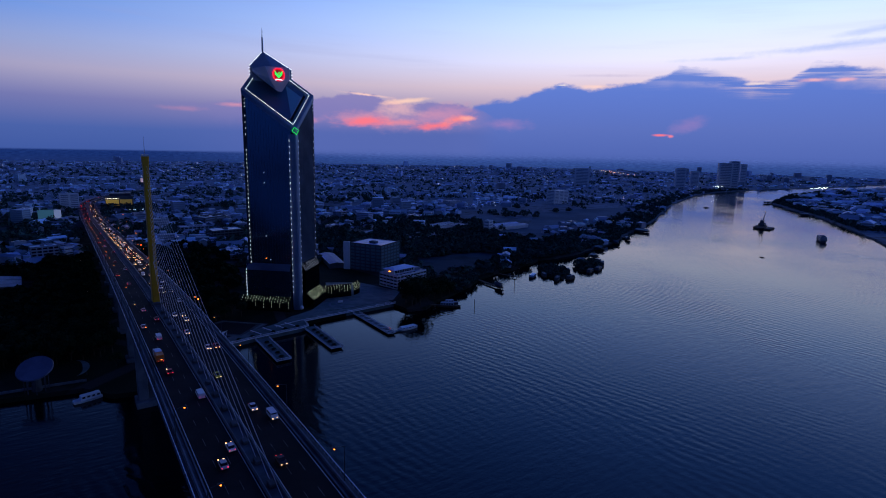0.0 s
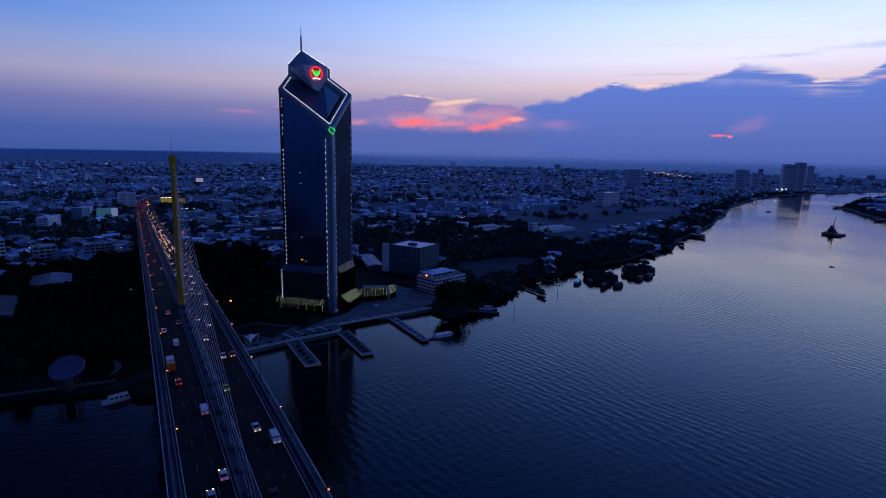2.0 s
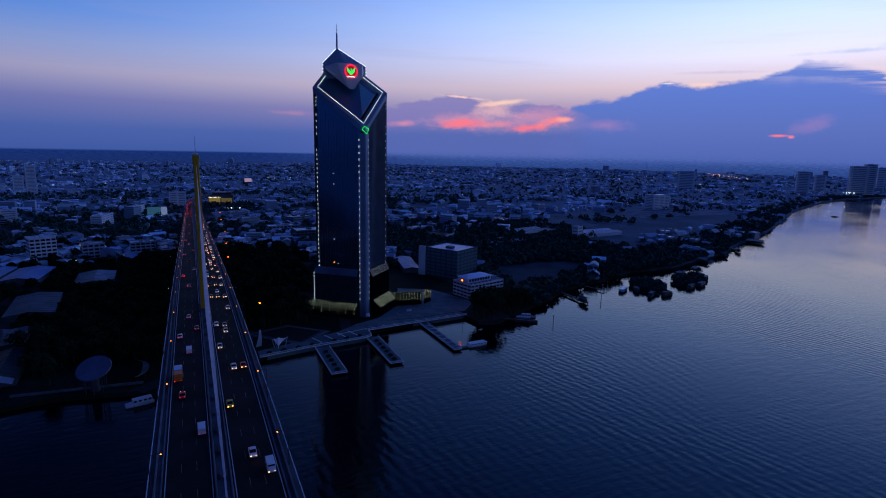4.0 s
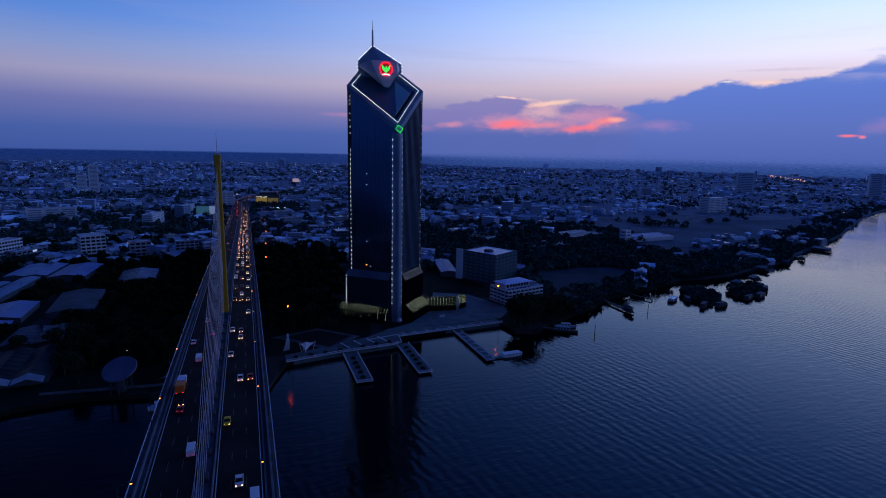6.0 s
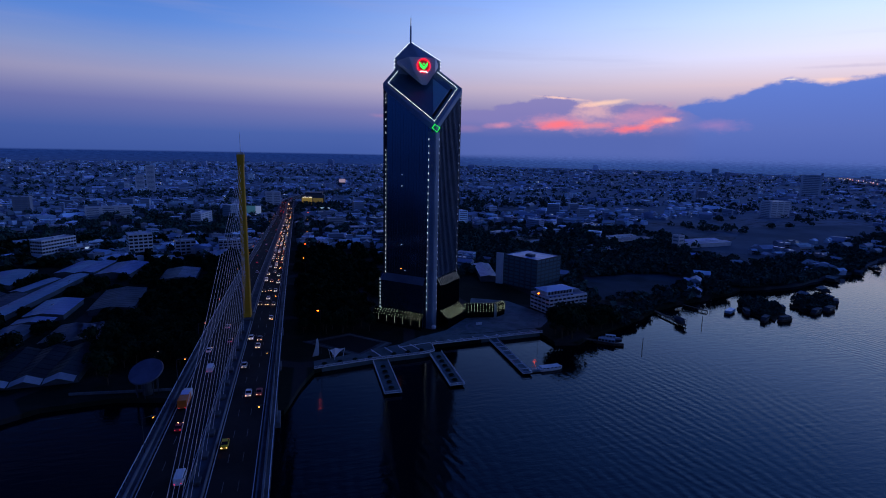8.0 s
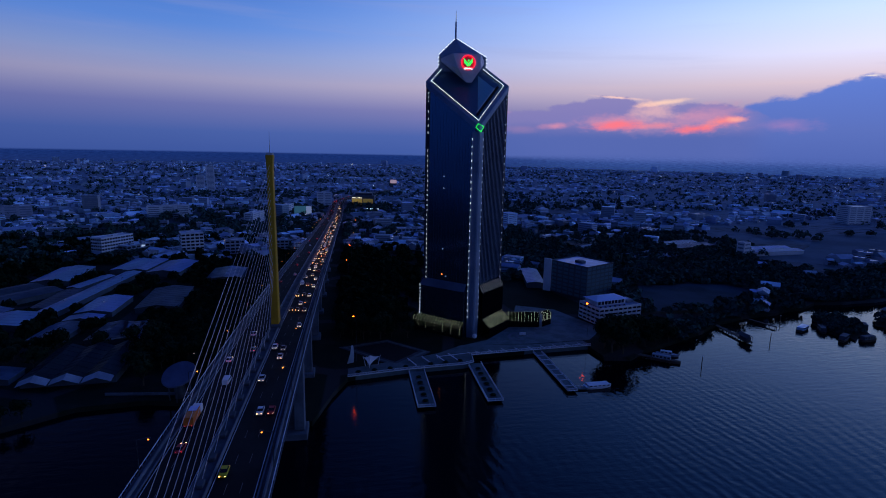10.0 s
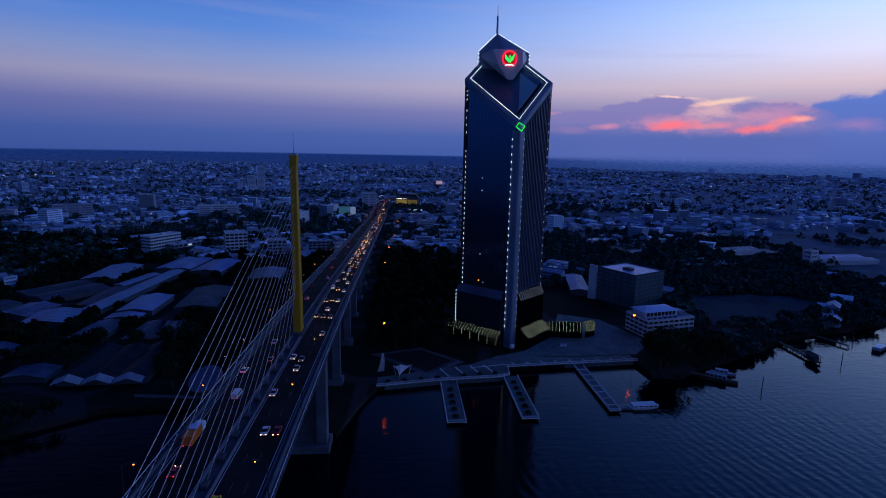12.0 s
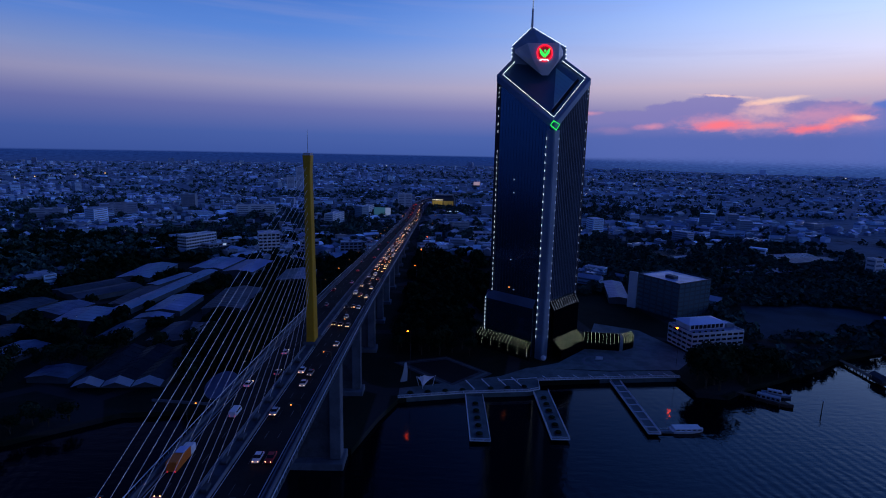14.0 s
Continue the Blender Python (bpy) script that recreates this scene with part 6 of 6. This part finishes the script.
for k in range(6400):                                        # the belts along the road and behind the tower
    zone = rng.choice(((-58, -18, 62, 420), (-60, -18, 70, 420), (24, 72, 112, 420), (24, 100, 130, 460), (-100, -24, 78, 150), (110, 330, 262, 420), (250, 420, 150, 330), (130, 300, 420, 560), (-20, 20, 30, 120), (330, 520, 250, 345), (230, 540, 240, 440), (230, 540, 240, 440), (170, 600, 420, 640), (170, 600, 420, 640), (-330, -100, 452, 540), (-540, -270, 300, 540), (-540, -270, 300, 540), (-110, -20, 40, 400), (-90, -20, 60, 300), (-320, -100, 40, 140), (-330, -20, 0, 60), (-330, -90, 120, 420), (-330, -250, 60, 300)))
    x, y = rng.uniform(*zone[:2]), rng.uniform(*zone[2:])
    if x > 115 and (not inside(x, y, WOOD_A) and noise.noise(Vector((x * .012, y * .012, 1.0))) < .02 or inside(x, y, PLOT_A) or inside(x, y, PLOT_B)):
        continue
    if abs(x) > 16.8 and inside(x, y, LAND_FAR) and not on_shed(x, y) and not (-76 < x < -18 and y < 76) and not (-172 < x < -82 and 30 < y < 66) and all((x - a) ** 2 + (y - b) ** 2 > 30 for a, b, _ in spots):
        if 0 < x < 215 and y < 200 and not (x < 78 and y > 112):
            continue
        if all((x - a) ** 2 + (y + 9 - b) ** 2 > 210 for a, b in MASTS):
            spots.append((x, y, rng.uniform(.75, 1.5)))
for k in range(600):                                         # the overgrown island of moored hulks
    x, y = rng.uniform(370, 510), rng.uniform(70, 160)
    if any(on_islet(x, y, q) for q in ISLETS):
        if all((x - a) ** 2 + (y - b) ** 2 > 9 for a, b, _ in spots):
            spots.append((x, y, rng.uniform(.5, .9)))
spots.sort(key=lambda q: math.hypot(q[0] - 10, q[1] + 250))
for k, (x, y, s) in enumerate(spots[:300]):
    tree(x, y, s, rng, z=LAND if inside(x, y, LAND_FAR) else .9)


def field(ring, label, mat=M_PLOT):
    bm = bmesh.new()
    prism(bm, ring, LAND - .5, LAND + .12)
    bmesh.ops.recalc_face_normals(bm, faces=bm.faces[:])
    tagged(part("field", bm, mat), label, "field", kind="structure")


field(PLOT_A, "wide open grass field behind the riverside, paled for haze", M_FIELD)
field(PLOT_B, "open dry-grass plot behind the riverside")
field(PLOT_C, "open dry-grass plot behind the riverside")


def islet(cx, cy, rx, ry, turn):
    t = thing("mud_islet", "low dark islet overgrown with bushes", "islet", pose(cx, cy, 0, 0, 0, turn))
    bm = bmesh.new()
    n = 28
    r2 = random.Random(int(cx))
    ring = [(rx * (1 + r2.uniform(-.16, .16)) * math.cos(2 * math.pi * k / n), ry * (1 + r2.uniform(-.2, .2)) * math.sin(2 * math.pi * k / n)) for k in range(n)]
    prism(bm, ring, -2, .95)
    bmesh.ops.recalc_face_normals(bm, faces=bm.faces[:])
    part("bank", bm, M_GROUND, t)


for q in ISLETS:
    islet(*q)


def joined(name, label, category, verts, faces, material):
    me = bpy.data.meshes.new(name)
    me.from_pydata(verts, [], faces)
    me.materials.append(material)
    return tagged(new(name, me), label, category, kind="stuff")


def far_trees(n, seed):
    """Woods and garden trees past the near ones: ragged clumps of leaf tufts."""
    r2 = random.Random(seed)
    vs, fs = [], []

    def clump(x, y, s, z, tufts):
        for _ in range(tufts):
            d = Vector((r2.gauss(0, 1), r2.gauss(0, 1), abs(r2.gauss(.2, .8)))).normalized()
            p = Vector((x, y, z + 2.0 * s)) + Vector((d.x * 4.2 * s, d.y * 4.2 * s, d.z * 4.6 * s)) * r2.uniform(.55, 1.05)
            u = Vector((r2.gauss(0, 1), r2.gauss(0, 1), r2.gauss(0, .6))).normalized() * s * r2.uniform(1.1, 2.0)
            w = d.cross(u).normalized() * s * r2.uniform(1.1, 2.0)
            k = len(vs)
            vs.extend([tuple(p - u), tuple(p - w), tuple(p + u), tuple(p + w + d * s)])
            fs.append((k, k + 1, k + 2, k + 3))

    for x, y, s in spots[300:]:
        if x >= 115:
            clump(x, y, s, LAND if inside(x, y, LAND_FAR) else .9, 50)
    for _ in range(n):
        rr = 260 + 3700 * r2.random() ** 1.7
        a = radians(r2.uniform(-62, 80))
        x, y = rr * math.sin(a), rr * math.cos(a) - 40
        if not free(x, y, 4) or inside(x, y, PLOT_B) or inside(x, y, PLOT_C) or (x > 190 and y < 900 and rr < 1300 and noise.noise(Vector((x * .009, y * .009, 1.0))) < .12) or (560 < x < 1090 and 300 + (x - 560) * .3 < y < 420 + (x - 560) * .3):
            continue
        if noise.noise(Vector((x * .0035, y * .0035, 0))) + .6 * noise.noise(Vector((x * .0012, y * .005, 5.0))) > (.14 if rr < 1500 else .06) and r2.random() < .8:
            continue
        if rr > 1500 and r2.random() < .55:
            continue
        clump(x, y, r2.uniform(.8, 1.5) * (1 + rr / 4500), LAND, 24 if rr < 1200 else 11)
    for _ in range(1500):                                     # the wooded far banks
        k = r2.randrange(3, 8)
        (x0, y0), (x1, y1) = BANK_NEAR[k - 2], BANK_NEAR[k - 1]
        t = r2.random()
        off = r2.random() ** 1.6 * 260 + 4
        x, y = x0 + t * (x1 - x0), y0 + t * (y1 - y0)
        dn = Vector((-(y1 - y0), x1 - x0)).normalized() * off
        if inside(x + dn.x, y + dn.y, LAND_NEAR):
            clump(x + dn.x, y + dn.y, r2.uniform(.9, 1.6), LAND, 20)
    for _ in range(1300):
        k = r2.randrange(26, 38)
        (x0, y0), (x1, y1) = BANK_FAR[k], BANK_FAR[k + 1]
        t = r2.random()
        off = r2.random() ** 2 * 75 + 3
        dn = Vector((-(y1 - y0), x1 - x0)).normalized() * off
        x, y = x0 + t * (x1 - x0) + dn.x, y0 + t * (y1 - y0) + dn.y
        if inside(x, y, LAND_FAR):
            clump(x, y, r2.uniform(.7, 1.3), LAND, 26)
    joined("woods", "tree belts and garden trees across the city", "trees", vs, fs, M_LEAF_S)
    vs.clear()
    fs.clear()
    for x, y, s in spots[300:]:
        if x < 115:
            clump(x, y, s, LAND, 70)
    joined("tree_belts", "dense dark tree belts along the road and the yards", "trees", vs, fs, M_LEAF)


far_trees(19000, 21)


# ---------------------------------------------------------------- the low city to the horizon
def city(n, seed):
    r2 = random.Random(seed)
    vs, fs, lv, lf = [], [], [], []
    wv, wf = [], []

    singles = [0]

    def single(x, y, a, w, d, h, gable):
        t = thing("house", "small town house with a ridged sheet roof" if gable else "flat-roofed grey town house with window bands", "house", pose(x, y, LAND, 0, 0, math.degrees(a)), "town houses")
        part("wall", bm_box(-w, w, -d, d, -.4, h), M_WALL, t)
        if gable:
            bm = bmesh.new()
            q = [bm.verts.new(v) for v in ((-w - .6, -d - .6, h - .1), (w + .6, -d - .6, h - .1), (w + .6, d + .6, h - .1), (-w - .6, d + .6, h - .1), (-w - .6, 0, h + d * .55), (w + .6, 0, h + d * .55))]
            for f in ((0, 1, 5, 4), (2, 3, 4, 5), (1, 2, 5), (3, 0, 4), (3, 2, 1, 0)):
                bm.faces.new([q[i] for i in f])
            part("roof", bm, M_ROOF if r2.random() < .35 else M_ROOF_M, t)
        else:
            part("roof", bm_box(-w - .3, w + .3, -d - .3, d + .3, h + .004, h + .4, bevel=.08), M_ROOF if r2.random() < .35 else M_ROOF_M, t)
            part("water_tank", bm_box(-w * .3, w * .1, -d * .2, d * .3, h + .4, h + 1.8, bevel=.1), M_WALL, t)
        for f in range(min(3, max(1, int(h / 3.2)))):
            part("window_band", bm_box(-w * .85, w * .85, -d - .05, -d + .1, f * 3.1 + 1.0, f * 3.1 + 2.3), M_PANE, t)

    def house(x, y, a, w, d, h, gable):
        if math.hypot(x, y) < 820 and singles[0] < 280:
            singles[0] += 1
            return single(x, y, a, w, d, h, gable)
        k = len(vs)
        ca, sa = math.cos(a), math.sin(a)
        at = lambda u, v, z: (x + ca * u - sa * v, y + sa * u + ca * v, z)
        z0, z1 = LAND - .3, LAND + h
        vs.extend([at(u, v, z) for z in (z0, z1) for u, v in ((-w, -d), (w, -d), (w, d), (-w, d))])
        fs.extend([(k, k + 1, k + 5, k + 4), (k + 1, k + 2, k + 6, k + 5), (k + 2, k + 3, k + 7, k + 6), (k + 3, k, k + 4, k + 7)])
        j = len(vs)
        o = .5
        if gable:
            vs.extend([at(u, v, z) for u, v, z in ((-w - o, -d - o, z1 - .1), (w + o, -d - o, z1 - .1), (w + o, d + o, z1 - .1), (-w - o, d + o, z1 - .1), (-w - o, 0, z1 + d * .55), (w + o, 0, z1 + d * .55))])
            fs.extend([(j, j + 1, j + 5, j + 4), (j + 2, j + 3, j + 4, j + 5), (j + 1, j + 2, j + 5), (j + 3, j, j + 4)])
        else:
            vs.extend([at(u, v, z1 + .05) for u, v in ((-w, -d), (w, -d), (w, d), (-w, d))])
            fs.append((j, j + 1, j + 2, j + 3))
        # window bands, paled for haze, on the walls towards the river
        floors = int(h / 3.2)
        if floors > 1:
            for f in range(floors):
                for u0, v0, u1, v1 in ((-w * .9, -d - .06, w * .9, -d - .06), (w + .06, -d * .85, w + .06, d * .85), (-w - .06, -d * .85, -w - .06, d * .85)):
                    m = len(wv)
                    za, zb = LAND + f * h / floors + 1.0, LAND + f * h / floors + 2.4
                    wv.extend([at(u0, v0, za), at(u1, v1, za), at(u1, v1, zb), at(u0, v0, zb)])
                    wf.append((m, m + 1, m + 2, m + 3))

    def light(x, y, z, s):
        k = len(lv)
        lv.extend([(x - s, y, z), (x, y - s, z - s), (x + s, y, z), (x, y + s, z + s), (x, y - s, z + s)])
        lf.extend([(k, k + 1, k + 2), (k, k + 2, k + 4), (k + 2, k + 3, k)])

    made = 0
    while made < n:
        rr = 230 + 4300 * r2.random() ** 1.45
        a = radians(r2.uniform(-66, 82))
        x, y = rr * math.sin(a), rr * math.cos(a) - 40
        made += 1
        if not free(x, y, 8) or inside(x, y, PLOT_B) or inside(x, y, PLOT_C) or (500 < x < 1050 and 330 + (x - 500) * .3 < y < 560 + (x - 500) * .35):
            continue
        if (inside(x, y, WOOD_A) or inside(x, y, WOOD_B) or inside(x, y, WOOD_C)) and r2.random() < .78:
            continue
        dens = noise.noise(Vector((x * .0035, y * .0035, 0)))
        dens += .6 * noise.noise(Vector((x * .0012, y * .005, 5.0)))
        if dens < (.07 if rr < 1500 else .0) and r2.random() < .90 - .3 * min(1, rr / 3000):
            continue
        turn = noise.noise(Vector((x * .0016, y * .0016, 7.0))) * 2.4 + (0 if r2.random() < .6 else math.pi / 2)
        grow = 1 + rr / 9000
        kind = r2.random()
        if kind < .70:
            house(x, y, turn, r2.uniform(3, 5.5) * grow, r2.uniform(2.8, 4.6) * grow, r2.uniform(3.2, 6.5), r2.random() < .65)
        elif kind < .91:
            house(x, y, turn, r2.uniform(5, 11) * grow, r2.uniform(3.5, 5) * grow, r2.uniform(6, 10), r2.random() < .3)
        elif kind < .992:
            house(x, y, turn, r2.uniform(8, 17) * grow, r2.uniform(5, 9) * grow, r2.uniform(4.5, 7), r2.random() < .6)
        else:
            house(x, y, turn, r2.uniform(8, 14), r2.uniform(7, 10), r2.uniform(12, 28) * (1 if rr > 600 else .6), False)
        if r2.random() < .10:
            light(x + r2.uniform(-8, 8), y - 8, LAND + r2.uniform(3, 8), .16 + rr * .0002)
    for _ in range(900):                                      # taller blocks where the town meets the sky
        rr = r2.uniform(3300, 4680)
        a = radians(r2.uniform(-64, 80))
        x, y = rr * math.sin(a), rr * math.cos(a)
        if inside(x, y, LAND_FAR):
            house(x, y, r2.uniform(0, 3), r2.uniform(6, 26), r2.uniform(6, 14), r2.uniform(6, 14) if r2.random() < .95 else r2.uniform(20, 45), False)
    for _ in range(900):
        f = r2.random()
        k = r2.randrange(1, 6)
        (x0, y0), (x1, y1) = BANK_NEAR[k], BANK_NEAR[k + 1]
        off = r2.random() * 900 + 30
        dn = Vector((-(y1 - y0), x1 - x0)).normalized() * off
        x, y = x0 + f * (x1 - x0) + dn.x, y0 + f * (y1 - y0) + dn.y
        if inside(x, y, LAND_NEAR):
            house(x, y, r2.uniform(0, 3), r2.uniform(5, 20), r2.uniform(5, 12), r2.uniform(4, 12), r2.random() < .6)
    joined("city_houses", "low grey and white houses and sheds, tinted haze blue, reaching to the horizon", "houses", vs, fs, M_CITY)
    joined("city_windows", "haze-paled window bands of the low city houses", "windows", wv, wf, M_FARPANE)
    joined("city_lights", "scattered small warm lamps among the houses", "lights", lv, lf, lamp_mat("distant_lamp", (1.0, .84, .74), 3.5))


city(17000, 31)
# rows of far road lamps
for name, pts, n, col in (("far_road_lamps", ((3350, 2430), (2720, 1660)), 15, (1.0, .36, .22)), ("far_road_lamps", ((-1410, 1670), (-1290, 2060)), 7, (1.0, .45, .12)), ("far_bank_lamps", ((2430, 640), (2600, 640)), 10, (.95, 1.0, .90)), ("far_bank_lamps", ((2080, 850), (2140, 842)), 5, (.95, 1.0, .90))):
    vs, fs = [], []
    r2 = random.Random(n)
    for k in range(n):
        f = (k + r2.uniform(-.3, .3)) / n
        x, y, z = pts[0][0] + f * (pts[1][0] - pts[0][0]), pts[0][1] + f * (pts[1][1] - pts[0][1]), LAND + r2.uniform(9, 14)
        j = len(vs)
        s = 2.4 if x > 2500 else 1.6
        vs += [(x - s, y, z), (x + s, y, z), (x, y, z + s), (x, y, z - s), (x, y - s, z)]
        fs += [(j, j + 3, j + 4), (j + 3, j + 1, j + 4), (j + 1, j + 2, j + 4), (j + 2, j, j + 4)]
    joined(name, "row of small far road lamps", "lamps", vs, fs, lamp_mat(name + "_glow", col, 7.0))
